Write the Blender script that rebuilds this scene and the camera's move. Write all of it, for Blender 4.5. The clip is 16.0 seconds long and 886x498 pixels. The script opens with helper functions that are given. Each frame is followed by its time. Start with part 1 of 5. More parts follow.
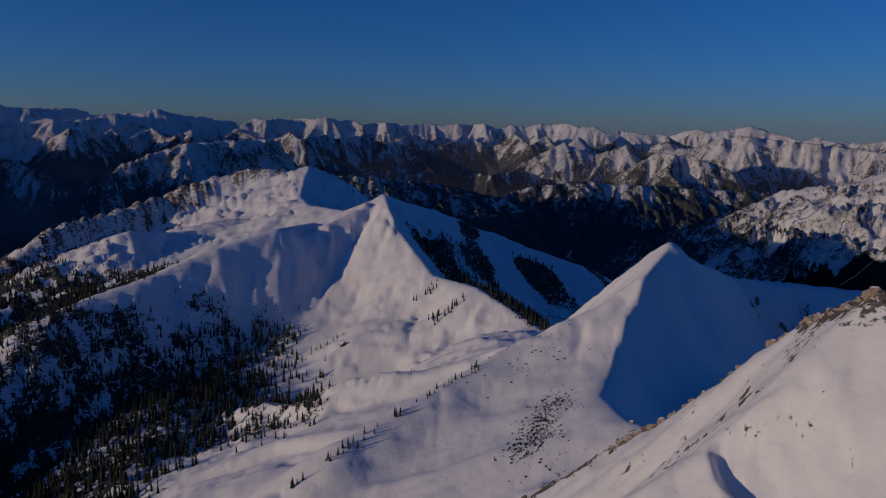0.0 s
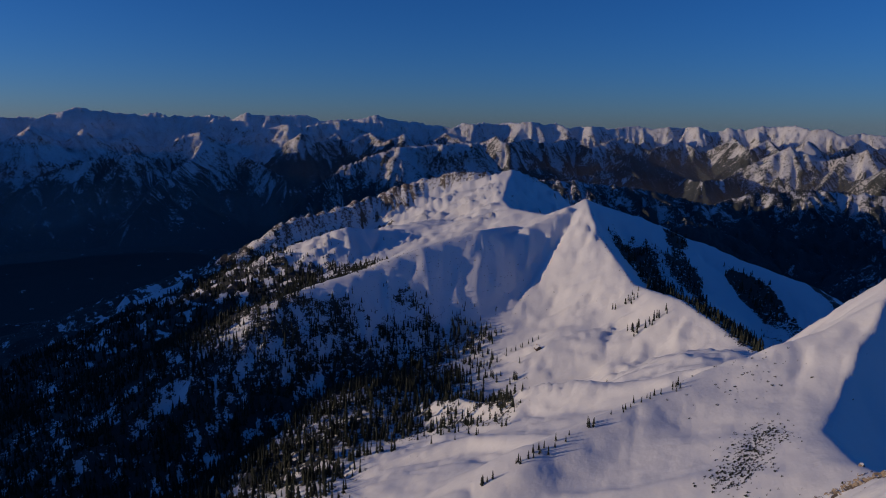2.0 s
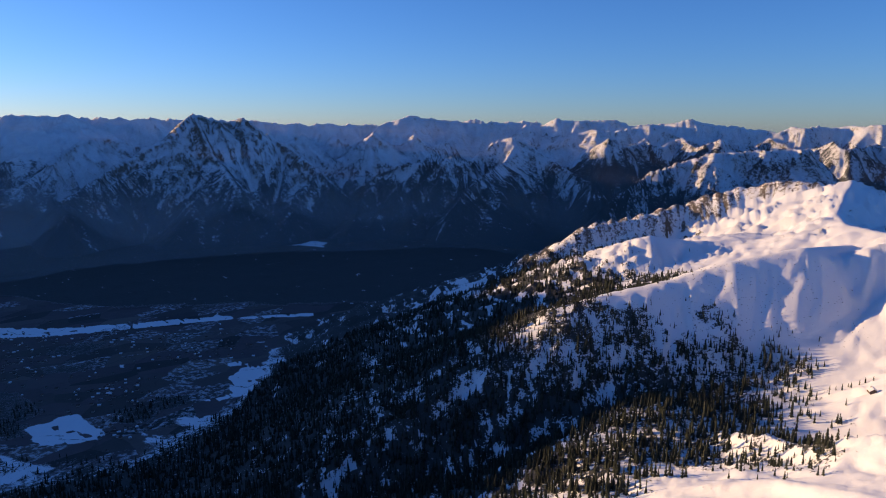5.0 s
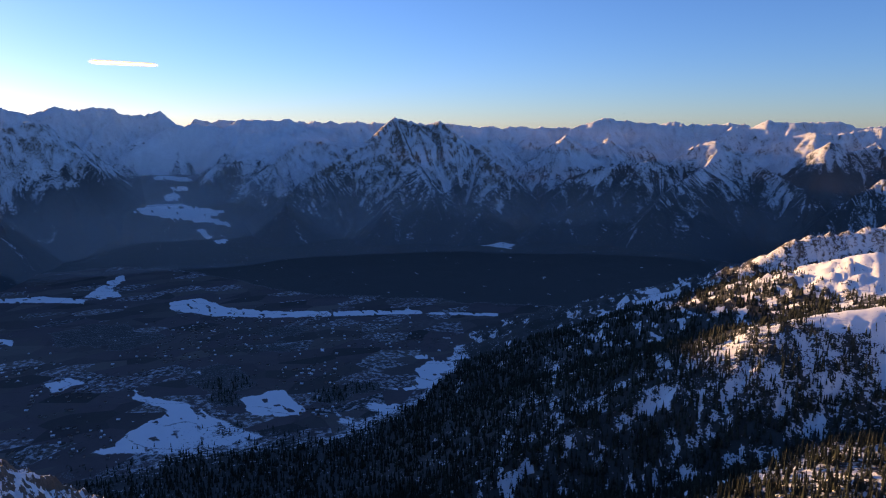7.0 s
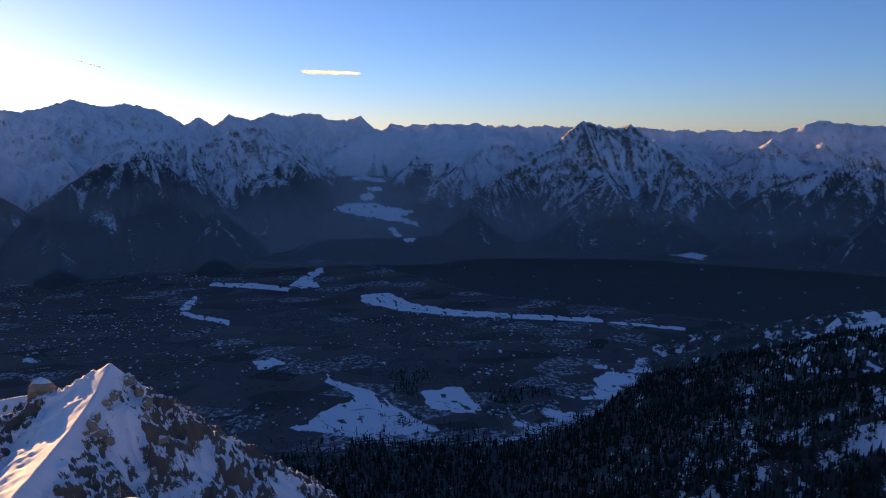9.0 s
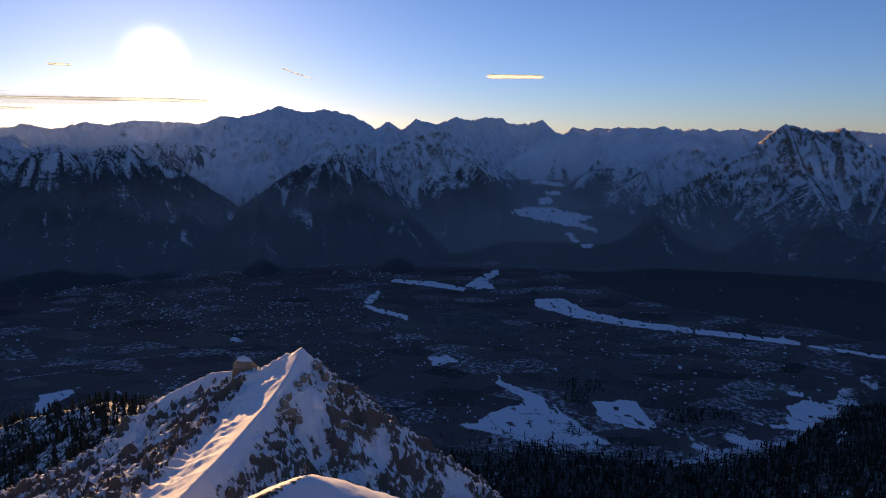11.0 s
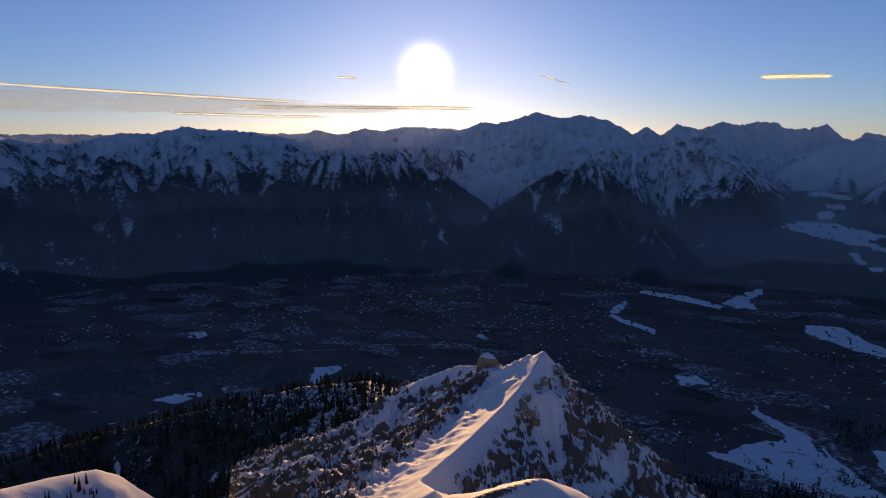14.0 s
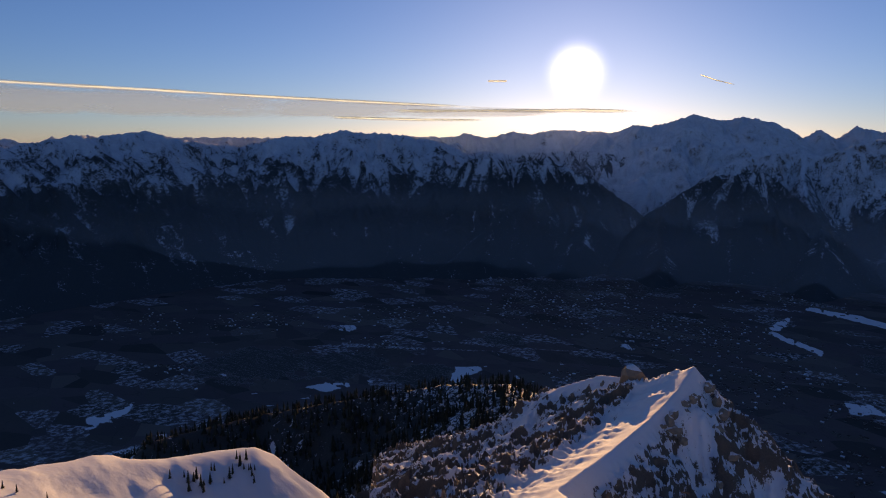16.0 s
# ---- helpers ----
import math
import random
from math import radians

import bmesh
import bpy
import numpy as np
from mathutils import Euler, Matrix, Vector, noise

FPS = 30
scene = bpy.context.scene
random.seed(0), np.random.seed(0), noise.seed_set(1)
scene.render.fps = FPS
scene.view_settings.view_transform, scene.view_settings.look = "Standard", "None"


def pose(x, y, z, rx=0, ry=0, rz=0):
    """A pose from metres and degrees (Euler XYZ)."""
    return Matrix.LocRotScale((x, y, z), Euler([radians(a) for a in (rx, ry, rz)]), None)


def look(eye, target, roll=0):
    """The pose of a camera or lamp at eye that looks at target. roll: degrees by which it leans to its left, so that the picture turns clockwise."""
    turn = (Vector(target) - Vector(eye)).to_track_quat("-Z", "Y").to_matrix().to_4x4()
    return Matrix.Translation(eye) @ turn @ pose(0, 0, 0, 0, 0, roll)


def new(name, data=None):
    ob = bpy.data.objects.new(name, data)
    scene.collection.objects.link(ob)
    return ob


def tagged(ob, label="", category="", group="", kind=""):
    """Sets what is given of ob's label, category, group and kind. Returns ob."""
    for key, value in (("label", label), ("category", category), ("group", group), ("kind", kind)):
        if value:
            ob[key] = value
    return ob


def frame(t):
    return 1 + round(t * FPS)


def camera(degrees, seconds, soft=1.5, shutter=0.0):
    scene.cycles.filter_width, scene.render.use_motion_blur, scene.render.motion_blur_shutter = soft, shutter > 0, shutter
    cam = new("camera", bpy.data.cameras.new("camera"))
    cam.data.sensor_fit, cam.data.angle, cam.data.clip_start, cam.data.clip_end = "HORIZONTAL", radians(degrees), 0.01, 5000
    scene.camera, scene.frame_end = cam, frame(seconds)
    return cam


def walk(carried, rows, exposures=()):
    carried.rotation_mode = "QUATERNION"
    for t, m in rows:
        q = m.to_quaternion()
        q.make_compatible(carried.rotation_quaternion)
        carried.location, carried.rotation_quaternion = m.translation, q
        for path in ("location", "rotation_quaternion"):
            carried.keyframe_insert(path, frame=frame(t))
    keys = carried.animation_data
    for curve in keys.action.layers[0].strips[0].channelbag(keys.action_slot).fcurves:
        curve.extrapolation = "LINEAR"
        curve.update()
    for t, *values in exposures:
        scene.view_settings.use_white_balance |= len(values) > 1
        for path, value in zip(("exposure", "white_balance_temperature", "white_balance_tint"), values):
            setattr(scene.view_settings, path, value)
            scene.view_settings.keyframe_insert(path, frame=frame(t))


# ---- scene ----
cam = camera(65.5, 16.0, soft=1.0)
PATH = [
    (0.0, pose(0.00, 0.00, 550.00, 79.58, -0.84, 3.29)),
    (0.5, pose(-0.14, -0.30, 550.05, 79.62, -0.76, 7.28)),
    (1.0, pose(-0.25, -0.22, 550.09, 79.65, -0.65, 11.60)),
    (1.5, pose(-0.38, 0.15, 550.10, 79.66, -0.55, 15.60)),
    (2.0, pose(-0.53, 0.71, 550.10, 79.71, -0.45, 19.93)),
    (2.5, pose(-0.72, 1.39, 550.08, 79.75, -0.36, 23.99)),
    (3.0, pose(-0.96, 2.12, 550.04, 79.80, -0.30, 28.34)),
    (3.5, pose(-1.27, 2.86, 549.99, 79.84, -0.24, 32.37)),
    (4.0, pose(-1.64, 3.57, 549.91, 79.90, -0.14, 36.66)),
    (6.5, pose(-4.42, 5.79, 549.32, 80.18, -0.04, 56.51)),
    (7.0, pose(-5.12, 5.92, 549.16, 80.25, 0.00, 60.49)),
    (7.5, pose(-5.85, 5.96, 548.99, 80.33, 0.01, 64.18)),
    (8.0, pose(-6.59, 5.92, 548.81, 80.40, 0.02, 68.14)),
    (8.5, pose(-7.33, 5.81, 548.63, 80.48, 0.01, 71.83)),
    (9.0, pose(-8.06, 5.65, 548.44, 80.56, 0.01, 75.72)),
    (11.5, pose(-11.15, 4.74, 547.55, 80.93, -0.16, 94.22)),
    (12.0, pose(-11.58, 4.63, 547.41, 80.99, -0.21, 97.98)),
    (12.5, pose(-11.93, 4.56, 547.29, 81.07, -0.24, 101.38)),
    (13.0, pose(-12.19, 4.54, 547.19, 81.13, -0.29, 104.87)),
    (13.5, pose(-12.37, 4.55, 547.13, 81.19, -0.33, 107.93)),
    (14.0, pose(-12.46, 4.57, 547.10, 81.25, -0.32, 111.17)),
    (14.5, pose(-12.47, 4.59, 547.11, 81.30, -0.33, 114.13)),
    (15.0, pose(-12.42, 4.58, 547.18, 81.36, -0.36, 117.26)),
    (15.5, pose(-12.30, 4.48, 547.30, 81.40, -0.40, 120.17)),
    (16.0, pose(-12.14, 4.25, 547.49, 81.42, -0.49, 123.27)),
]
EXPOSURES = [(0.0, -0.5, 4400, 26), (1.5, -0.3, 4400, 26), (3.5, 0.6, 4600, 25), (6.5, 1.75, 5800, 32), (9.0, 1.4, 6000, 34), (12.5, 0.85, 6200, 36), (16.0, 0.65, 6200, 36)]
walk(cam, PATH, EXPOSURES)

# ---- light ----
SUN_AZ, SUN_EL = radians(112.5), radians(5.8)   # the sun, left of north (+y), and over the horizon
world = bpy.data.worlds.new("sky")
scene.world = world
world.use_nodes = True
wn = world.node_tree.nodes
sky = wn.new("ShaderNodeTexSky")
sky.sky_type, sky.sun_disc = "NISHITA", False
sky.sun_elevation, sky.sun_rotation = SUN_EL, -SUN_AZ
sky.altitude, sky.air_density, sky.dust_density, sky.ozone_density = 1900, 1.0, 0.8, 3.6
wn["Background"].inputs["Strength"].default_value = 0.065
world.node_tree.links.new(sky.outputs["Color"], wn["Background"].inputs["Color"])
sun = new("sun", bpy.data.lights.new("sun", "SUN"))
sun.data.energy, sun.data.angle, sun.data.color = 3.0, radians(0.5), (1.0, 0.62, 0.2)
SUN_DIR = Vector((-math.sin(SUN_AZ) * math.cos(SUN_EL), math.cos(SUN_AZ) * math.cos(SUN_EL), math.sin(SUN_EL)))
sun.matrix_world = look(SUN_DIR * 900, (0, 0, 0))

# ---- numbers ----
EYE_Z = 550.0


def polar(az, r, el):
    """A place by its bearing (degrees left of +y), its distance and its height angle over the summit's level."""
    a = radians(az)
    return (-r * math.sin(a), r * math.cos(a), EYE_Z + r * math.tan(radians(el)))


def hash2(ix, iy, seed):
    n = (ix * np.uint32(374761393) + iy * np.uint32(668265263) + np.uint32((seed * 1442695041) & 0xFFFFFFFF)) & np.uint32(0x7FFFFFFF)
    n = ((n ^ (n >> np.uint32(13))) * np.uint32(1274126177)) & np.uint32(0x7FFFFFFF)
    return ((n ^ (n >> np.uint32(16))) & np.uint32(0xFFFF)).astype(np.float32) * np.float32(6.28318 / 65536.0)


def grad(x, y, seed=0):
    """Gradient noise, about -1 to 1."""
    x, y = np.atleast_1d(np.asarray(x, np.float32)), np.atleast_1d(np.asarray(y, np.float32))
    x0, y0 = np.floor(x), np.floor(y)
    fx, fy = x - x0, y - y0
    u, v = fx * fx * fx * (fx * (fx * 6 - 15) + 10), fy * fy * fy * (fy * (fy * 6 - 15) + 10)
    ix, iy = x0.astype(np.int32).view(np.uint32), y0.astype(np.int32).view(np.uint32)
    out = 0
    for dx in (0, 1):
        for dy in (0, 1):
            a = hash2(ix + np.uint32(dx), iy + np.uint32(dy), seed)
            g = np.cos(a) * (fx - dx) + np.sin(a) * (fy - dy)
            out = out + g * (u if dx else 1 - u) * (v if dy else 1 - v)
    return out * np.float32(1.5)


def fbm(x, y, octaves=4, seed=0, gain=0.5):
    out, amp, tot = 0, 1.0, 0.0
    for k in range(octaves):
        out = out + amp * grad(x * 2 ** k, y * 2 ** k, seed + k * 7)
        tot += amp
        amp *= gain
    return out / tot


def ridged(x, y, octaves=3, seed=0):
    out, amp, tot = 0, 1.0, 0.0
    for k in range(octaves):
        out = out + amp * (1 - 2 * np.abs(grad(x * 2 ** k, y * 2 ** k, seed + k * 5)))
        tot += amp
        amp *= 0.5
    return out / tot


def gullies(x, y, gx, gy, size, octaves=3, seed=0, gain=0.5, long=2.2):
    """Ravines that run down a slope (gx, gy), with sharp ribs between them: about -1 in their beds, 1 on the ribs."""
    x, y, gx, gy = (np.asarray(v, np.float32) for v in (x, y, gx, gy))
    n = np.maximum(np.hypot(gx, gy), 1e-4)
    dx, dy = gx / n, gy / n
    wx = x + 0.35 * size * grad(x / size, y / size, seed + 71)
    wy = y + 0.35 * size * grad(x / size, y / size, seed + 72)
    out, amp, tot = 0, 1.0, 0.0
    for k in range(octaves):
        q = size / 2 ** k
        v = 0
        for t in (-1.0, -0.66, -0.33, 0.0, 0.33, 0.66, 1.0):
            v = v + grad((wx + dx * np.float32(t * long * q)) / np.float32(q), (wy + dy * np.float32(t * long * q)) / np.float32(q), seed + k * 11)
        out = out + amp * (1 - 2 * np.minimum(np.abs(v) * np.float32(0.7), 1.3))
        tot += amp
        amp *= gain
    return out / tot


def smooth(a, b, x):
    t = np.clip((x - a) / (b - a), 0, 1)
    return t * t * (3 - 2 * t)


def soft_max(a, b, k):
    h = np.clip(0.5 + 0.5 * (a - b) / k, 0, 1)
    return b + (a - b) * h + k * h * (1 - h)


class Ridge:
    """A crest line through points (x, y, z), with the steepness of its two flanks (left and right as one goes along it), the
    share of bare rock, and spurs that run down from it."""

    def __init__(self, pts, left=0.6, right=0.6, rock=0.0, spur=0.15, pitch=80.0, fine=2.0, hollow=0.0, seed=1, bare=90.0, cap=1.0, jagged=0.0, sharp=0.0, reach=0.0, west_of=None, blunt=0.0):
        self.p = np.array(pts, float)
        self.left, self.right, self.rock, self.bare, self.cap = left, right, rock, bare, cap
        self.jagged, self.sharp, self.reach, self.west_of, self.blunt = jagged, sharp, reach, west_of, blunt
        self.spur, self.pitch, self.fine, self.hollow, self.seed = spur, pitch, fine, hollow, seed

    def height(self, x, y):
        best = np.full(x.shape, -1e9)
        bu, bd = np.zeros(x.shape), np.zeros(x.shape)
        q = self.pitch
        # ribs and gullies down both flanks, by the way along the crest
        run = float(np.hypot(*np.diff(self.p[:, :2], axis=0).T).sum())
        tab = np.arange(-2, run / q + 2, 0.04)
        ribs = [ridged(tab + k * 37.3, tab * 0 + 0.37, 3, self.seed + k) - 0.35 for k in (0, 1)]
        teeth = self.jagged * (ridged(tab * 3.1, tab * 0 + 5.2, 3, self.seed + 20) - 0.5)
        warp = 0.3 * grad(x / (1.5 * q), y / (1.5 * q), self.seed + 3)
        along = 0.0
        for a, b in zip(self.p[:-1], self.p[1:]):
            e = b[:2] - a[:2]
            n = np.hypot(*e)
            t = np.clip(((x - a[0]) * e[0] + (y - a[1]) * e[1]) / (n * n), 0, 1)
            dx, dy = x - a[0] - t * e[0], y - a[1] - t * e[1]
            d = np.hypot(dx, dy)
            w = 0.5 + 0.5 * (e[0] * dy - e[1] * dx) / (n * np.maximum(d, 0.5))
            side = self.right + (self.left - self.right) * w
            # past the ends of the line it falls off steeply
            over = ((x - a[0]) * e[0] + (y - a[1]) * e[1]) / n
            if along == 0.0:
                side = side + np.clip(-over / np.maximum(d, 1), 0, 1) * max(self.cap - min(self.left, self.right), 0)
            if b is self.p[-1] or (b == self.p[-1]).all():
                side = side + np.clip((over - n) / np.maximum(d, 1), 0, 1) * max(self.cap - min(self.left, self.right), 0)
            drop = side * (np.sqrt(d * d + self.blunt ** 2) - self.blunt)
            if self.hollow:
                drop = side * self.hollow * (1 - np.exp(-d / self.hollow)) + 0.34 * d
            if self.sharp:
                drop = drop + self.sharp * (1 - np.exp(-d / 60.0))
            u = along + t * n
            k = u / q + warp
            rib = w * np.interp(k, tab, ribs[0]) + (1 - w) * np.interp(k, tab, ribs[1])
            h = a[2] + t * (b[2] - a[2]) - drop + self.spur * np.minimum(d, q * 3) * rib
            if self.jagged:
                h = h + np.interp(u / q, tab, teeth) * np.exp(-d / (0.5 * q))
            if along == 0.0 or (b == self.p[-1]).all():
                past = np.maximum(-over if along == 0.0 else over - n, 0) / np.maximum(d, 1)
                u = u + 0.8 * np.clip(past, 0, 1) * (e[0] * dy - e[1] * dx) / n
            win = h > best
            best, bu, bd = np.where(win, h, best), np.where(win, u, bu), np.where(win, d, bd)
            along += n
        if self.west_of is not None:
            edge = np.array(self.west_of)
            best = best - 1.1 * np.maximum(x - np.interp(y, edge[:, 1], edge[:, 0]), 0)
        best = best + self.fine * fbm(x / (q * 0.35), y / (q * 0.35), 4, self.seed + 9) * smooth(0, 30, bd + 6)
        return best, bu, bd

    def near(self, x, y):
        """Which places this ridge can reach."""
        reach = (self.p[:, 2].max() + 30) / (0.6 * min(self.left, self.right) + 0.05) if not self.hollow else 950
        reach = self.reach or reach
        lo, hi = self.p[:, :2].min(0) - reach, self.p[:, :2].max(0) + reach
        return (x > lo[0]) & (x < hi[0]) & (y > lo[1]) & (y < hi[1])


def field(ridges, x, y, k=4.0):
    """The height of the highest ridge at each place, with its flow coordinates and rock share."""
    best = np.full(x.shape, -300.0)
    u, d, rock = np.zeros(x.shape), np.zeros(x.shape), np.zeros(x.shape)
    for r in ridges:
        m = r.near(x, y)
        if not m.any():
            continue
        h, hu, hd = r.height(x[m], y[m])
        w = h > best[m]
        u[m], d[m] = np.where(w, hu + r.seed * 531.0, u[m]), np.where(w, hd, d[m])
        rock[m] = np.where(w, r.rock * np.exp(-hd / r.bare), rock[m])
        best[m] = soft_max(h, best[m], k)
    return best, u, d, rock


# ---- materials ----
class Nodes:
    """Short hands for a material's node tree."""

    def __init__(self, name):
        self.m = bpy.data.materials.new(name)
        self.m.use_nodes = True
        self.t = self.m.node_tree
        self.b = self.t.nodes["Principled BSDF"]

    def put(self, socket, v):
        if isinstance(v, bpy.types.NodeSocket):
            self.t.links.new(v, socket)
        else:
            socket.default_value = v

    def attr(self, name, out="Fac"):
        n = self.t.nodes.new("ShaderNodeAttribute")
        n.attribute_name = name
        return n.outputs[out]

    def math(self, op, a, b=0.0, c=0.0, clamp=False):
        n = self.t.nodes.new("ShaderNodeMath")
        n.operation, n.use_clamp = op, clamp
        for s, v in zip(n.inputs, (a, b, c)):
            self.put(s, v)
        return n.outputs[0]

    def ramp(self, v, lo, hi):
        n = self.t.nodes.new("ShaderNodeMapRange")
        n.interpolation_type = "SMOOTHSTEP"
        self.put(n.inputs[0], v)
        self.put(n.inputs[1], lo)
        self.put(n.inputs[2], hi)
        return n.outputs[0]

    def mix(self, f, a, b):
        n = self.t.nodes.new("ShaderNodeMix")
        n.data_type = "RGBA"
        for i, v in ((0, f), (6, a), (7, b)):
            self.put(n.inputs[i], v)
        return n.outputs[2]

    def coord(self, scale=(1, 1, 1), source=None):
        n = self.t.nodes.new("ShaderNodeMapping")
        n.inputs["Scale"].default_value = scale
        if source is None:
            source = self.t.nodes.new("ShaderNodeTexCoord").outputs["Object"]
        self.t.links.new(source, n.inputs["Vector"])
        return n.outputs[0]

    def noise(self, vec, scale, detail=4.0, rough=0.55):
        n = self.t.nodes.new("ShaderNodeTexNoise")
        self.t.links.new(vec, n.inputs["Vector"])
        n.inputs["Scale"].default_value, n.inputs["Detail"].default_value, n.inputs["Roughness"].default_value = scale, detail, rough
        return n.outputs["Fac"]

    def voronoi(self, vec, scale, feature="F1"):
        n = self.t.nodes.new("ShaderNodeTexVoronoi")
        n.feature = feature
        self.t.links.new(vec, n.inputs["Vector"])
        n.inputs["Scale"].default_value = scale
        return n

    def bump(self, h, strength, dist, normal=None):
        n = self.t.nodes.new("ShaderNodeBump")
        n.inputs["Strength"].default_value, n.inputs["Distance"].default_value = strength, dist
        self.t.links.new(h, n.inputs["Height"])
        if normal is not None:
            self.t.links.new(normal, n.inputs["Normal"])
        return n.outputs[0]

    def done(self, color, rough, normal=None, spec=0.3):
        self.put(self.b.inputs["Base Color"], color)
        self.put(self.b.inputs["Roughness"], rough)
        self.b.inputs["Specular IOR Level"].default_value = spec
        if normal is not None:
            self.t.links.new(normal, self.b.inputs["Normal"])
        return self.m


def terrain_material(name, grain, meadow=False, old=False, needles=((0.035, 0.038, 0.036, 1), (0.09, 0.09, 0.08, 1))):
    """Snow, rock and woodland on one slope. grain: metres of the finest visible patch."""
    n = Nodes(name)
    co = n.coord()
    forest, rock, flow = n.attr("forest"), n.attr("rock"), n.attr("flow", "Vector")
    big, mid = n.noise(co, 1 / (grain * 22), 4), n.noise(co, 1 / (grain * 3.2), 5, 0.65)
    fine = n.noise(co, 1 / (grain * 0.8), 4, 0.7)
    streak = n.noise(n.coord((1 / (grain * (2.6 if old else 5)), 1 / (grain * (32 if old else 45)), 0), flow), 1.0, 4, 0.65)
    # rock
    rk = n.math("ADD", rock, n.math("MULTIPLY", n.math("SUBTRACT", mid, 0.5), 1.3))
    rk = n.math("ADD", rk, n.math("MULTIPLY", n.math("SUBTRACT", streak, 0.5), 0.9))
    rk = n.math("ADD", rk, n.math("MULTIPLY", n.math("SUBTRACT", fine, 0.5), 0.8))
    rock_mask = n.ramp(rk, 0.44, 0.92) if old else n.ramp(rk, 0.46, 0.60)
    stone = n.mix(fine, (0.055, 0.046, 0.038, 1), (0.25, 0.205, 0.16, 1))
    snow = n.mix(big, (0.78, 0.79, 0.82, 1), (0.86, 0.86, 0.87, 1))
    if old:
        snow = n.mix(n.ramp(n.math("ADD", n.math("MULTIPLY", streak, 0.5), n.math("MULTIPLY", mid, 0.5)), 0.36, 0.62), (0.60, 0.60, 0.63, 1), (0.78, 0.79, 0.82, 1))
    col = n.mix(rock_mask, snow, stone)
    # woodland: crowns with snow between them
    trees = n.voronoi(co, 1 / grain)
    crown = n.math("ADD", n.math("MULTIPLY", n.math("SUBTRACT", mid, 0.5), 1.5), n.math("MULTIPLY", n.math("SUBTRACT", streak, 0.5), 1.9 if old else 1.1))
    fm = n.math("ADD", forest, crown)
    fm = n.math("SUBTRACT", fm, n.math("MULTIPLY", trees.outputs["Distance"], 0.5))
    forest_mask = n.ramp(fm, 0.22, 0.56) if old else n.ramp(fm, 0.30, 0.48)
    needle = n.mix(fine, *needles)
    col = n.mix(forest_mask, col, needle)
    if meadow:
        open_ = n.attr("meadow")
        soil = n.mix(n.noise(co, 1 / 60, 5), (0.070, 0.054, 0.056, 1), (0.125, 0.098, 0.094, 1))
        open_ = n.ramp(n.math('ADD', open_, n.math('MULTIPLY', n.math('SUBTRACT', mid, 0.5), 0.6)), 0.4, 0.6)
        cell = n.voronoi(n.coord((1, 0.6, 0)), 1 / 62.0)
        lot = n.t.nodes.new("ShaderNodeSeparateColor")
        n.t.links.new(cell.outputs["Color"], lot.inputs[0])
        soil = n.mix(n.ramp(lot.outputs[0], 0.1, 0.9), soil, n.mix(lot.outputs[1], (0.03, 0.03, 0.028, 1), (0.15, 0.125, 0.105, 1)))
        thin = n.math("MULTIPLY", n.ramp(lot.outputs[2], 0.80, 0.86), n.ramp(n.noise(co, 1 / 14, 4, 0.7), 0.46, 0.62))
        soil = n.mix(n.math("MULTIPLY", thin, 0.6), soil, (0.7, 0.71, 0.74, 1))
        col = n.mix(n.math("MULTIPLY", open_, n.math("SUBTRACT", 1.0, forest_mask)), col, soil)
        up = n.t.nodes.new("ShaderNodeSeparateXYZ")
        n.t.links.new(co, up.inputs[0])
        low = n.ramp(up.outputs["Z"], 30.0, 12.0)
        lane = n.math("ABSOLUTE", n.math("SUBTRACT", n.noise(n.coord((1, 0.7, 0)), 1 / 120, 1.5, 0.4), 0.5))
        line = n.math("MULTIPLY", n.ramp(lane, 0.009, 0.003), n.ramp(mid, 0.44, 0.58))
        col = n.mix(n.math("MULTIPLY", n.math("MULTIPLY", line, low), 0.7), col, (0.05, 0.045, 0.04, 1))
    hgt = n.math("ADD", n.math("MULTIPLY", fine, n.math("ADD", 0.05, n.math("MULTIPLY", rock_mask, 0.7))), n.math("MULTIPLY", mid, n.math("ADD", 0.16, n.math("ADD", n.math("MULTIPLY", rock_mask, 2.0), n.math("MULTIPLY", forest_mask, 1.5)))))
    hgt = n.math('ADD', hgt, n.math('MULTIPLY', n.noise(n.coord((1, 0.6, 1)), 1 / (grain * 5.5), 3, 0.55), 0.55))
    nor = n.bump(hgt, 0.6, grain * 0.9)
    return n.done(col, n.math("ADD", 0.6, n.math("MULTIPLY", fine, 0.3)), nor, 0.2)


MAT_NEAR = terrain_material("mountain_snow", 2.2, meadow=True)
MAT_PEAK = terrain_material("craggy_rock_and_snow", 1.1)
# far needles: bluer, dark end lifted, some air haze put into the colour
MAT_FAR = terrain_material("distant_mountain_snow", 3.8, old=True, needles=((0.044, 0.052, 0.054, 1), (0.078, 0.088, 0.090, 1)))


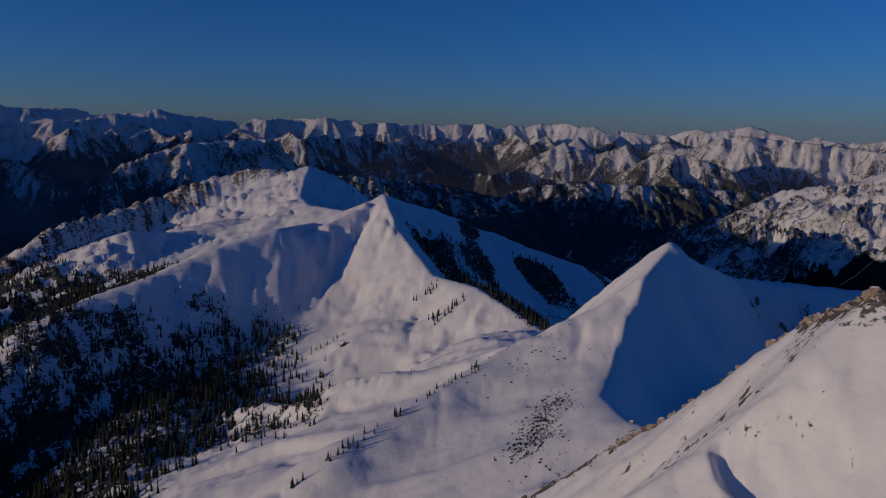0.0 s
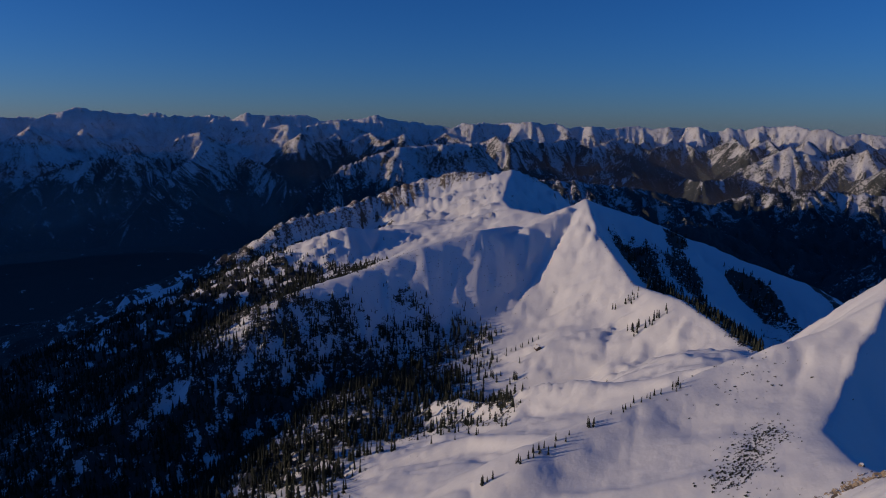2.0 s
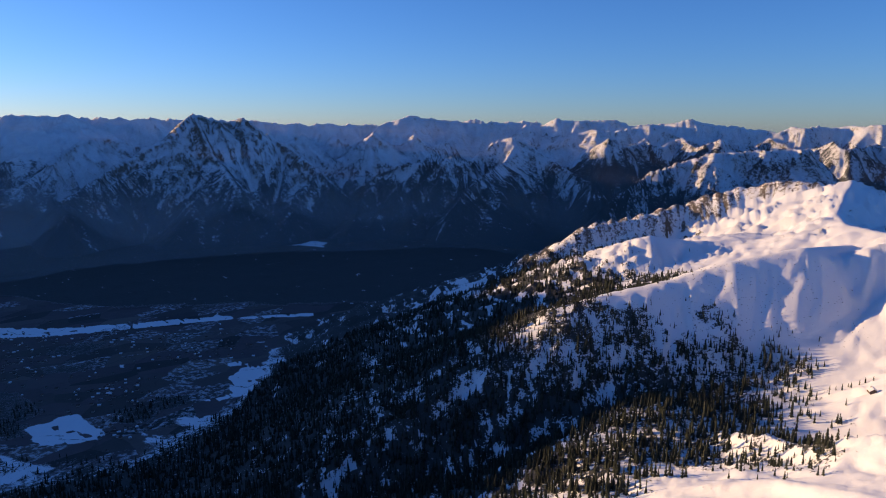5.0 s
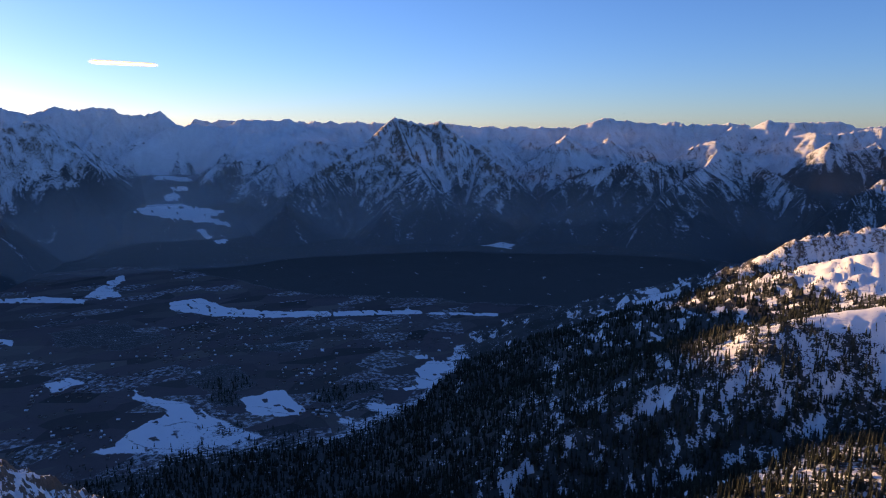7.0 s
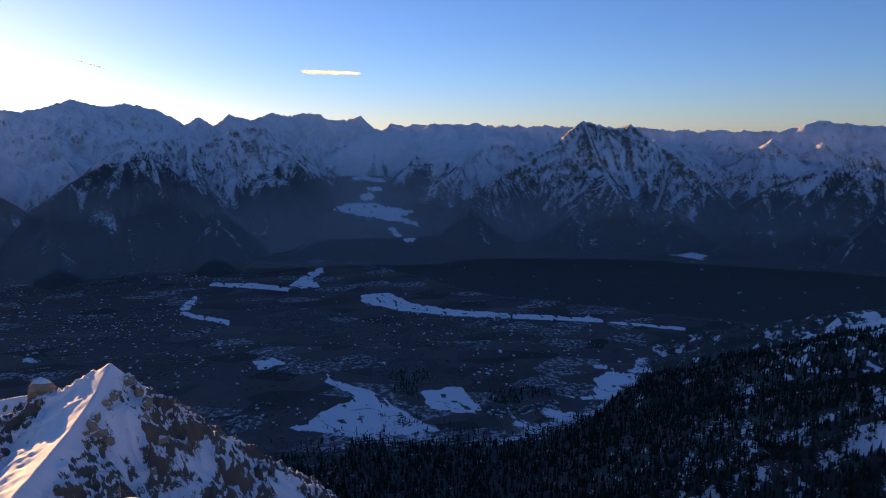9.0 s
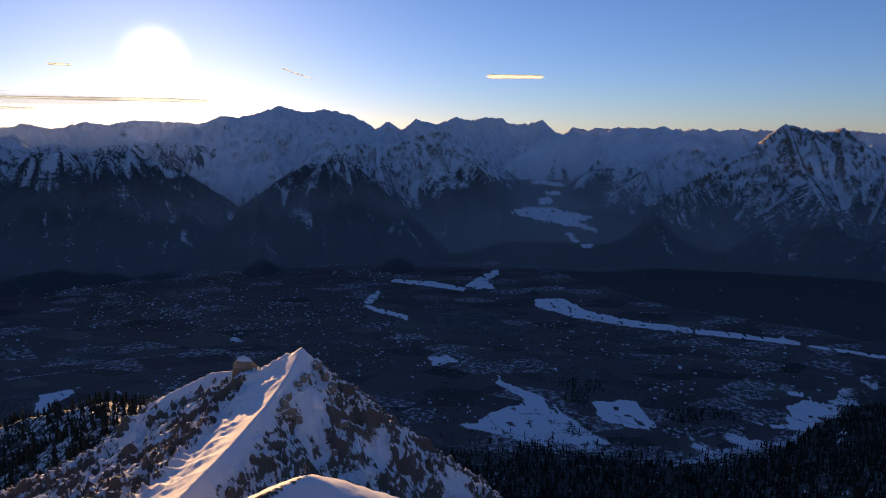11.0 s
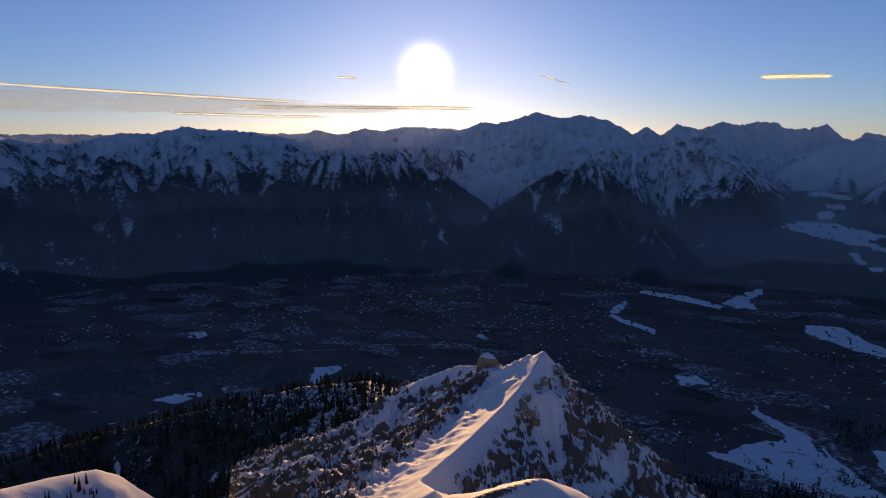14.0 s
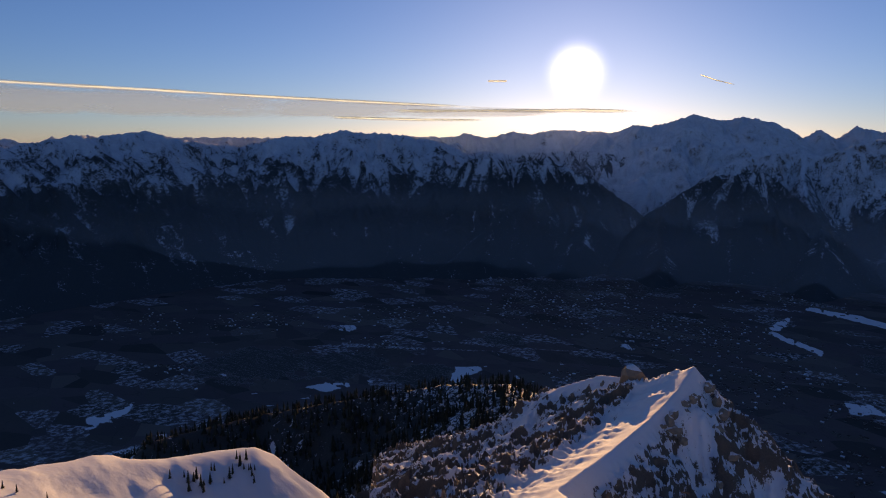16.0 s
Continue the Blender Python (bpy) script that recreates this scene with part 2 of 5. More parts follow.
# ---- mesh helpers ----
def sheet(name, az, rr, z, attrs, mat, keep=None, cyclic=False):
    """A ground sheet on bearings az (degrees) and distances rr, with the heights z[az, r] and named values at its points."""
    na, nr = len(az), len(rr)
    A, R = np.meshgrid(np.radians(az), rr, indexing="ij")
    co = np.stack([-R * np.sin(A), R * np.cos(A), z], -1).reshape(-1, 3)
    i = np.arange(na if cyclic else na - 1)[:, None]
    j = np.arange(nr - 1)[None, :]
    i2 = (i + 1) % na
    quads = np.stack([i * nr + j, i2 * nr + j, i2 * nr + j + 1, i * nr + j + 1], -1).reshape(-1, 4)
    if keep is not None:
        k = keep.reshape(-1)
        quads = quads[k[quads].any(axis=1)]
        used = np.unique(quads)
        remap = np.full(len(co), -1)
        remap[used] = np.arange(len(used))
        co, quads = co[used], remap[quads]
        attrs = {n: v.reshape(-1, *v.shape[2:])[used] for n, v in attrs.items()}
    else:
        attrs = {n: v.reshape(-1, *v.shape[2:]) for n, v in attrs.items()}
    me = bpy.data.meshes.new(name)
    me.vertices.add(len(co))
    me.vertices.foreach_set("co", co.astype(np.float32).ravel())
    me.loops.add(quads.size)
    me.loops.foreach_set("vertex_index", quads.astype(np.int32).ravel())
    me.polygons.add(len(quads))
    me.polygons.foreach_set("loop_start", np.arange(0, quads.size, 4, dtype=np.int32))
    me.polygons.foreach_set("use_smooth", np.ones(len(quads), bool))
    me.update(calc_edges=True)
    for n, v in attrs.items():
        if v.ndim == 1:
            me.attributes.new(n, "FLOAT", "POINT").data.foreach_set("value", v.astype(np.float32))
        else:
            me.attributes.new(n, "FLOAT_VECTOR", "POINT").data.foreach_set("vector", v.astype(np.float32).ravel())
    me.materials.append(mat)
    return new(name, me)


def slope_of(az, rr, z):
    """The sheet's slope along x and along y at each of its points."""
    A = np.radians(az)
    dr = np.gradient(z, rr, axis=1)
    da = np.gradient(z, A, axis=0) / np.maximum(rr[None, :], 1)
    sa, ca = np.sin(A)[:, None], np.cos(A)[:, None]
    return -dr * sa - da * ca, dr * ca - da * sa


def steepness(az, rr, z):
    """Rise over run of the sheet at each of its points."""
    return np.hypot(*slope_of(az, rr, z))


def blur(z, n):
    """The sheet's heights averaged over 2n + 1 points both ways."""
    for axis in (0, 1):
        p = np.pad(z, [(n + 1, n) if a == axis else (0, 0) for a in (0, 1)], mode="edge")
        c = np.cumsum(p, axis=axis)
        m = 2 * n + 1
        z = (c[m:] - c[:-m]) / m if axis == 0 else (c[:, m:] - c[:, :-m]) / m
    return z


# ---- the home mountain: crests ----
CREST = Ridge([(-232, -44, 431), (-160, -95, 442), (-80, -115, 462), (20, -85, 492), (80, -20, 514), (125, 60, 522), (112, 120, 522), (88, 151, 516), (88, 180, 502), (83, 198, 485), (71, 224, 445), (59, 233, 419), (50, 237, 407), (35, 242, 384), (15, 250, 356)],
              left=0.92, right=1.2, rock=0.75, bare=7.0, spur=0.12, pitch=30, fine=2.0, seed=1)
LINK = Ridge([(72, 226, 442), (77, 250, 428), (80, 274, 422)], left=1.1, right=1.1, rock=0.5, bare=4.0, spur=0.05, pitch=40, fine=0.8, seed=20)
MIDDLE = Ridge([(80, 274, 424), (67, 292, 420), (62, 334, 415), (81, 392, 413), (95, 422, 431)],
               left=0.42, right=1.1, rock=0.2, bare=5.0, spur=0.06, pitch=60, fine=0.7, seed=2, blunt=5.0)
MIDDLE_TOP = Ridge([(88, 408, 422), (109, 452, 451), (138, 501, 465)],
                   left=0.95, right=1.1, rock=0.2, bare=4.0, spur=0.06, pitch=60, fine=0.7, seed=18, blunt=2.0)
BROW = Ridge([(106, 453, 447), (91, 447, 438), (62, 440, 425), (36, 432, 412)],
             left=0.3, right=1.15, spur=0.04, pitch=60, fine=0.6, seed=19, blunt=6.0, west_of=[(66, 292), (62, 334), (81, 392), (109, 452), (138, 501)])
RIM = Ridge([(138, 501, 465), (168, 545, 446), (218, 601, 421), (287, 616, 413), (345, 560, 418), (380, 420, 425)],
            left=1.2, right=1.15, spur=0.06, pitch=60, fine=0.7, seed=17, blunt=3.0)
SPUR = Ridge([(34, 429, 412), (-15, 390, 396), (-67, 343, 380), (-97, 315, 362), (-140, 270, 340)],
             left=0.3, right=0.85, rock=0.0, spur=0.04, pitch=60, fine=0.7, seed=3, blunt=10.0)
CROSS = Ridge([(-153, 1079, 435), (-123, 977, 402), (-57, 808, 369), (-5, 720, 377), (29, 649, 374), (58, 590, 368), (66, 560, 352)],
              left=0.62, right=0.75, rock=0.4, bare=5.0, spur=0.12, pitch=26, fine=1.0, seed=4, blunt=2.5)
CROSS_EAST = Ridge([(-153, 1079, 435), (-83, 1097, 413), (8, 1080, 381), (140, 990, 348), (191, 931, 329), (260, 850, 270)],
                   left=0.6, right=0.35, rock=0.0, spur=0.1, pitch=70, fine=2, seed=5, blunt=10.0)
CROSS_WEST = Ridge([(-153, 1079, 435), (-232, 1157, 400), (-322, 1260, 396), (-375, 1401, 398), (-403, 1600, 448)],
                   left=0.4, right=0.6, rock=0.1, spur=0.14, pitch=60, fine=2, seed=6)
FAR_CREST = Ridge([(-200, 1780, 310), (-282, 1727, 367), (-347, 1664, 420), (-403, 1600, 448), (-440, 1621, 431), (-502, 1624, 443), (-631, 1600, 422), (-727, 1537, 381), (-808, 1439, 349), (-874, 1340, 331), (-925, 1230, 262), (-965, 1150, 195), (-1020, 1040, 120)],
                  left=0.95, right=0.6, rock=0.5, spur=0.3, pitch=60, fine=6, hollow=120, seed=7, jagged=8)
SHELF = Ridge([(-263, 1079, 389), (-290, 957, 397), (-353, 893, 379), (-410, 823, 354), (-482, 736, 330), (-505, 705, 315)],
              left=0.75, right=0.45, rock=0.3, bare=8.0, spur=0.0, pitch=60, fine=1.2, seed=8, blunt=8.0)
KNOLL = Ridge([(-500, 1290, 345), (-563, 1227, 344), (-622, 1176, 353), (-662, 1096, 305), (-709, 1029, 272)],
              left=0.5, right=0.4, rock=0.1, spur=0.15, pitch=50, fine=3, seed=9)
PEAK = Ridge([(-422, -86, 419), (-401, -88, 412), (-369, -94, 404), (-325, -100, 401), (-267, -104, 404), (-225, -80, 425)],
             left=0.95, right=0.5, rock=0.45, spur=0.16, pitch=32, fine=3, seed=10)
PEAK_WEST = Ridge([(-422, -86, 419), (-437, -63, 391), (-439, -44, 368), (-431, -29, 365), (-412, 1, 340), (-405, 40, 300)],
                  left=1.0, right=0.9, rock=0.45, spur=0.2, pitch=30, fine=4, seed=11)
TWIN = Ridge([(-369, -94, 400), (-405, -112, 380), (-436, -130, 400), (-445, -151, 395), (-444, -180, 381), (-434, -223, 342), (-408, -248, 310)],
             left=1.0, right=0.8, rock=0.42, spur=0.2, pitch=28, fine=3.5, seed=12)
DOME = Ridge([(-214, -67, 430), (-219, -55, 431), (-232, -44, 431), (-236, -30, 424)], left=0.7, right=0.7, rock=0.1, spur=0.05, pitch=30, fine=1, seed=13, blunt=8.0)
SHOULDER = Ridge([(-284, -316, 361), (-236, -327, 369), (-195, -340, 382), (-154, -338, 392), (-90, -290, 410), (-60, -200, 430)],
                 left=0.5, right=0.9, rock=0.0, spur=0.05, pitch=60, fine=2, seed=14, blunt=10.0)
WOODED = Ridge([(-450, -260, 300), (-560, -270, 305), (-633, -318, 300), (-640, -400, 280), (-617, -470, 262), (-540, -590, 235), (-430, -640, 230)],
               left=0.5, right=0.6, rock=0.0, spur=0.12, pitch=80, fine=3, seed=15)
WEST_SPUR = Ridge([(-505, 705, 312), (-590, 745, 240), (-690, 735, 165), (-800, 720, 130), (-963, 720, 75), (-1111, 600, 14), (-1180, 540, -10)],
                  left=0.5, right=0.5, rock=0.0, spur=0.1, pitch=90, fine=2, seed=16)
HOME = [CREST, LINK, MIDDLE, MIDDLE_TOP, BROW, RIM, SPUR, CROSS, CROSS_EAST, CROSS_WEST, FAR_CREST, SHELF, KNOLL, DOME, SHOULDER, WOODED, WEST_SPUR]

# the hollows, floors and lower slopes between the crests
FLOOR = np.array([
    (-186, 881, 312), (-190, 982, 367), (-121, 720, 322), (-261, 756, 262), (-379, 794, 283), (-246, 824, 288), (-433, 834, 306), (-79, 595, 308), (-140, 583, 283), (10, 290, 385), (-40, 280, 355),
    (-349, 607, 262), (-358, 500, 245), (-149, 424, 309), (-8, 560, 366), (-438, 738, 250), (-386, 617, 220), (-686, 731, 158), (-730, 600, 91),
    (-808, 957, 200), (-500, 1120, 318), (-330, 1330, 345), (-520, 1450, 335), (-700, 1300, 300), (-1037, 388, 8), (-908, 60, 30), (-600, 250, 95),
    (-350, 250, 215), (-230, 120, 300), (-560, 60, 190), (115, 340, 385), (170, 400, 392), (190, 300, 372), (30, 880, 338), (110, 800, 285),
    (70, 690, 330), (300, 1250, 80), (-50, 1500, 180), (330, 700, 150), (-150, 1900, 150), (-700, 1900, 100), (-1100, 1500, 0), (-700, -700, 95)], float)
FLOOR = np.vstack([FLOOR, [(-450, -850, 70), (-150, -700, 180), (-900, -400, 40), (-457, -398, 228), (-800, -150, 70), (-560, -130, 250), (-300, -240, 272),
                           (350, 0, 330), (330, -350, 260), (600, 300, 150), (0, -700, 150), (-1250, 900, 0), (-1300, 200, 0), (-1300, -500, 0), (-1000, -1000, 0),
                           (800, 1000, 0), (800, -600, 0), (0, -1300, 0), (400, 1900, 0), (-400, 2300, 0)]])


def thin_plate(pts, lam=300.0):
    p = pts[:, :2] / 1000.0
    d2 = ((p[:, None] - p[None]) ** 2).sum(-1)
    K = 0.5 * d2 * np.log(d2 + 1e-9) + np.eye(len(p)) * lam * 1e-6
    P = np.hstack([np.ones((len(p), 1)), p])
    M = np.block([[K, P], [P.T, np.zeros((3, 3))]])
    return np.linalg.solve(M, np.concatenate([pts[:, 2], np.zeros(3)]))


PLATE = thin_plate(FLOOR)


def floor_height(x, y):
    out = PLATE[-3] + PLATE[-2] * x / 1000 + PLATE[-1] * y / 1000
    for (px, py, _), w in zip(FLOOR, PLATE):
        d2 = ((x - px) ** 2 + (y - py) ** 2) * 1e-6
        out = out + w * 0.5 * d2 * np.log(d2 + 1e-9)
    return out


def home_height(x, y):
    """The height of the ground, with flow coordinates and the share of rock by the crests."""
    r = np.hypot(x, y)
    base = floor_height(x, y) + 2.5 * fbm(x / 90, y / 90, 4, 71) + 1.5 * ridged(x / 45, y / 30, 3, 72) * smooth(40, 120, r)
    h, u, d, rock = field(HOME, x, y, 9.0)
    top = h > base
    z = soft_max(h, base, 10.0)
    u, d, rock = np.where(top, u, x), np.where(top, d, y), np.where(top, rock, 0)
    far = smooth(1900, 2300, r)
    z = z * (1 - far) - 60 * far
    az = np.degrees(np.arctan2(-x, y))
    drift = 0.5 * fbm(x / 13, y / 9, 3, 74) + 1.5 * np.abs(fbm(x / 34, y / 24, 3, 75)) + 2.2 * fbm(x / 70, y / 48, 3, 76) * smooth(180, 330, r)
    drift = drift + (1.3 * np.abs(fbm(x / 30, y / 44, 3, 78)) + 0.8 * ridged(x / 34, y / 22, 3, 79)) * smooth(400, 520, r) * smooth(1000, 860, r) * smooth(430, 380, z) * smooth(120, 20, x)
    z = z + drift * smooth(60, 110, r) * smooth(1300, 900, r) * smooth(2, 12, d)
    # the flank falls away more steeply below the rocky rim
    west = np.interp(y, [140, 151, 180, 198, 224, 240], [95, 88, 88, 83, 71, 46]) - x
    z = z - 0.34 * np.clip(west, 0, 60) * smooth(138, 168, y) * smooth(262, 232, y) * smooth(-60, 0, x)
    # a wind scoop in the near flank
    s = x - 49.5 - 0.02 * (y - 137) ** 2
    z = z - 5.0 * smooth(-0.5, 3.2, s) * smooth(25, 8, s) * smooth(112, 126, y) * smooth(145, 139, y)
    valley = 1.5 * fbm(x / 200, y / 200, 3, 73) + 0.24 * np.maximum(r - 3000, 0) * smooth(72, 77, az) * smooth(89, 85, az)
    valley = valley + 0.05 * np.clip(far_edge(x, y), 0, 900) * smooth(36, 42, az) * smooth(78, 72, az)
    flat = smooth(14, -6, z - valley)
    z = soft_max(z, valley, 14.0)
    return z, u, d, rock, flat



# snow fields, strips and river banks on the valley floor, as outlines (x, y)
SNOW_FIELDS = [
    [(-1600, 117), (-1519, 126), (-1422, 206), (-1305, 244), (-1184, 293), (-1180, 223), (-1194, 141), (-1266, 24), (-1312, 81), (-1358, 124), (-1393, 170), (-1506, 119)],
    [(-1398, 309), (-1402, 400), (-1346, 401), (-1258, 408), (-1256, 345), (-1302, 302)],
    [(-1371, 705), (-1408, 762), (-1362, 911), (-1300, 994), (-1252, 917), (-1216, 830), (-1216, 714), (-1258, 653)],
    [(-1240, 527), (-1198, 571), (-1143, 557), (-1195, 520)],
    [(-2338, 305), (-2339, 411), (-2173, 449), (-2047, 574), (-1846, 969), (-1805, 947), (-1985, 539), (-2087, 397), (-2239, 291)],
    [(-1810, 979), (-1696, 1153), (-1674, 1138), (-1786, 967)],
    [(-2560, 69), (-2765, 151), (-2883, 208), (-2817, 220), (-2653, 162), (-2500, 176), (-2472, 115)],
    [(-2626, -80), (-2516, 67), (-2457, 64), (-2572, -79)],
    [(-2562, 1644), (-2661, 1770), (-2510, 1793), (-2425, 1717)],
    [(-1288, 601), (-1279, 657), (-1255, 645), (-1261, 601)],
    [(-1431, 974), (-1421, 1021), (-1384, 998), (-1388, 954)],
    [(-1466, 746), (-1464, 784), (-1430, 774), (-1443, 742)],
    [(-1202, 452), (-1176, 471), (-1152, 461), (-1170, 445)],
    [(-1775, 376), (-1656, 707), (-1642, 700), (-1750, 371)],
    [(-3372, -353), (-3360, -254), (-3164, -109), (-3070, -130), (-3150, -237)],
    [(-2668, -220), (-2621, -44), (-2523, 59), (-2465, 49), (-2535, -63), (-2615, -215)],
    [(-2270, -280), (-2404, -267), (-2475, -244), (-2320, -243), (-2234, -256), (-2094, -117), (-2058, -123), (-2174, -249)],
    [(-1689, -49), (-1710, 7), (-1653, 27), (-1631, -33)],
    [(-1375, -1268), (-1416, -1281), (-1511, -1027), (-1489, -1005), (-1386, -1200)],
    [(-1526, -1368), (-1566, -1377), (-1566, -1325), (-1518, -1310)],
    [(-1331, -838), (-1419, -870), (-1457, -827), (-1422, -800), (-1372, -821), (-1314, -801)],
    [(-2583, -1686), (-2688, -1699), (-2624, -1619), (-2502, -1596)],
    [(-1847, -601), (-1861, -588), (-1816, -554), (-1812, -573)],
    [(-1104, -1084), (-1141, -1046), (-1176, -1023), (-1151, -996), (-1098, -1021)],
    [(-1101, -1081), (-1179, -1021), (-1154, -991), (-1094, -1039)],
    [(-1401, -1288), (-1479, -1109), (-1602, -858), (-1580, -846), (-1445, -1102), (-1373, -1262)],
    [(-1557, -1386), (-1587, -1343), (-1547, -1309), (-1513, -1346)],
    [(-791, -1022), (-831, -1032), (-896, -1034), (-884, -1016), (-817, -1007)],
    [(-680, -1253), (-732, -1324), (-748, -1301), (-788, -1296), (-827, -1324), (-788, -1270), (-749, -1263), (-710, -1256)],
    [(-1591, -1064), (-1670, -845), (-1754, -603), (-1829, -333), (-1834, -85), (-1813, -84), (-1808, -329), (-1729, -594), (-1641, -831), (-1565, -1047)],
    [(-3656, 320), (-3711, 390), (-3750, 474), (-3706, 508), (-3704, 573), (-3648, 630), (-3550, 755), (-3471, 656), (-3362, 752), (-3337, 721), (-3445, 589), (-3542, 460)],
    [(-3860, 515), (-3903, 562), (-3875, 607), (-3768, 563), (-3755, 514), (-3796, 493)],
    [(-4001, 555), (-3979, 644), (-3922, 642), (-3913, 592), (-3961, 557)],
    [(-4187, 470), (-4199, 560), (-4120, 704), (-4075, 689), (-4092, 619), (-4134, 515)],
    [(-3332, 575), (-3343, 608), (-3279, 608), (-3220, 626), (-3200, 599), (-3276, 578)],
    [(-3195, 615), (-3192, 673), (-3132, 683), (-3131, 631)],
]
TOWNS = [(-2125, -576, 190), (-2239, -811, 170), (-2119, -967, 150), (-2092, -383, 150), (-2773, -276, 120), (-2660, -1339, 170), (-2642, -860, 200), (-1773, -170, 110),
         (-1655, -272, 110), (-1340, -34, 90), (-1784, 328, 120), (-1844, 609, 130), (-1466, -1154, 70), (-1213, -1875, 90), (-1432, -1623, 110), (-1741, -1308, 120),
         (-2209, -923, 190), (-1999, -482, 200), (-2558, -1330, 180), (-1037, -1421, 60), (-1611, 29, 80), (-1473, 487, 80), (-1614, 770, 110), (-1987, 330, 130), (-1277, 432, 50), (-1480, -560, 90)]
VALLEY_WOODS = [(-1572, 293, 70), (-1480, 300, 60), (-1400, 290, 45), (-2054, 69, 110), (-2672, -725, 90), (-1323, -875, 110), (-1272, -1118, 120), (-1316, 476, 45), (-1829, 539, 60), (-1950, 150, 80), (-1700, -900, 70),
                (-2900, -700, 150), (-2500, -1100, 120), (-1330, 560, 40), (-1700, 480, 50), (-1150, -1300, 150), (-1250, 250, 30)]


def far_edge(x, y):
    """How far a place lies past the edge of the woods on the valley's other side, in metres."""
    az, r = np.degrees(np.arctan2(-x, y)), np.hypot(x, y)
    return r - np.interp(az, [30, 50, 60, 70, 74, 78, 82, 86, 96, 98], [1900, 2090, 2140, 2250, 2360, 2620, 2870, 2990, 3050, 4900]) + 40 * fbm(x / 90, y / 90, 3, 91)


def inside(poly, x, y):
    out = np.zeros(x.shape, bool)
    for (ax, ay), (bx, by) in zip(poly, poly[1:] + poly[:1]):
        c = (ay > y) != (by > y)
        out ^= c & (x < (bx - ax) * (y - ay) / (by - ay + 1e-9) + ax)
    return out


FAINT = {(-1591, -1064), (-1401, -1288), (-1375, -1268), (-1775, 376)}   # strips where the snow is nearly gone


def snow_cover(x, y):
    wx, wy = x + 14 * fbm(x / 40, y / 40, 3, 95), y + 14 * fbm(x / 40, y / 40, 3, 96)
    out = np.zeros(x.shape)
    for p in SNOW_FIELDS:
        a = np.array(p)
        box = (wx > a[:, 0].min() - 9) & (wx < a[:, 0].max() + 9) & (wy > a[:, 1].min() - 9) & (wy < a[:, 1].max() + 9)
        if not box.any():
            continue
        qx, qy = wx[box], wy[box]
        near = np.full(qx.shape, 99.0)
        for (ax, ay), (bx, by) in zip(p, p[1:] + p[:1]):
            ex, ey = bx - ax, by - ay
            t = np.clip(((qx - ax) * ex + (qy - ay) * ey) / (ex * ex + ey * ey + 1e-6), 0, 1)
            near = np.minimum(near, np.hypot(qx - ax - t * ex, qy - ay - t * ey))
        sd = np.where(inside(list(p), qx, qy), near, -near)
        out[box] = np.maximum(out[box], (0.47 if p[0] in FAINT else 1.0) * smooth(-11, 9, sd))
    out = out * (1 - 0.8 * smooth(0.2, 0.3, fbm(x / 38, y / 26, 4, 93)))
    # thin snow left in strips over the meadows
    old = smooth(0.3, 0.5, fbm(x / 55 + y / 300, y / 40, 5, 97)) * 0.6
    return np.maximum(out, old)


def valley_wood(x, y):
    out, rough = np.zeros(x.shape), 0.5 * fbm(x / 50, y / 50, 3, 98)
    for px, py, r in VALLEY_WOODS:
        q = np.hypot((x - px), (y - py)) / r + rough
        out = np.maximum(out, smooth(1.1, 0.85, q))
    return out

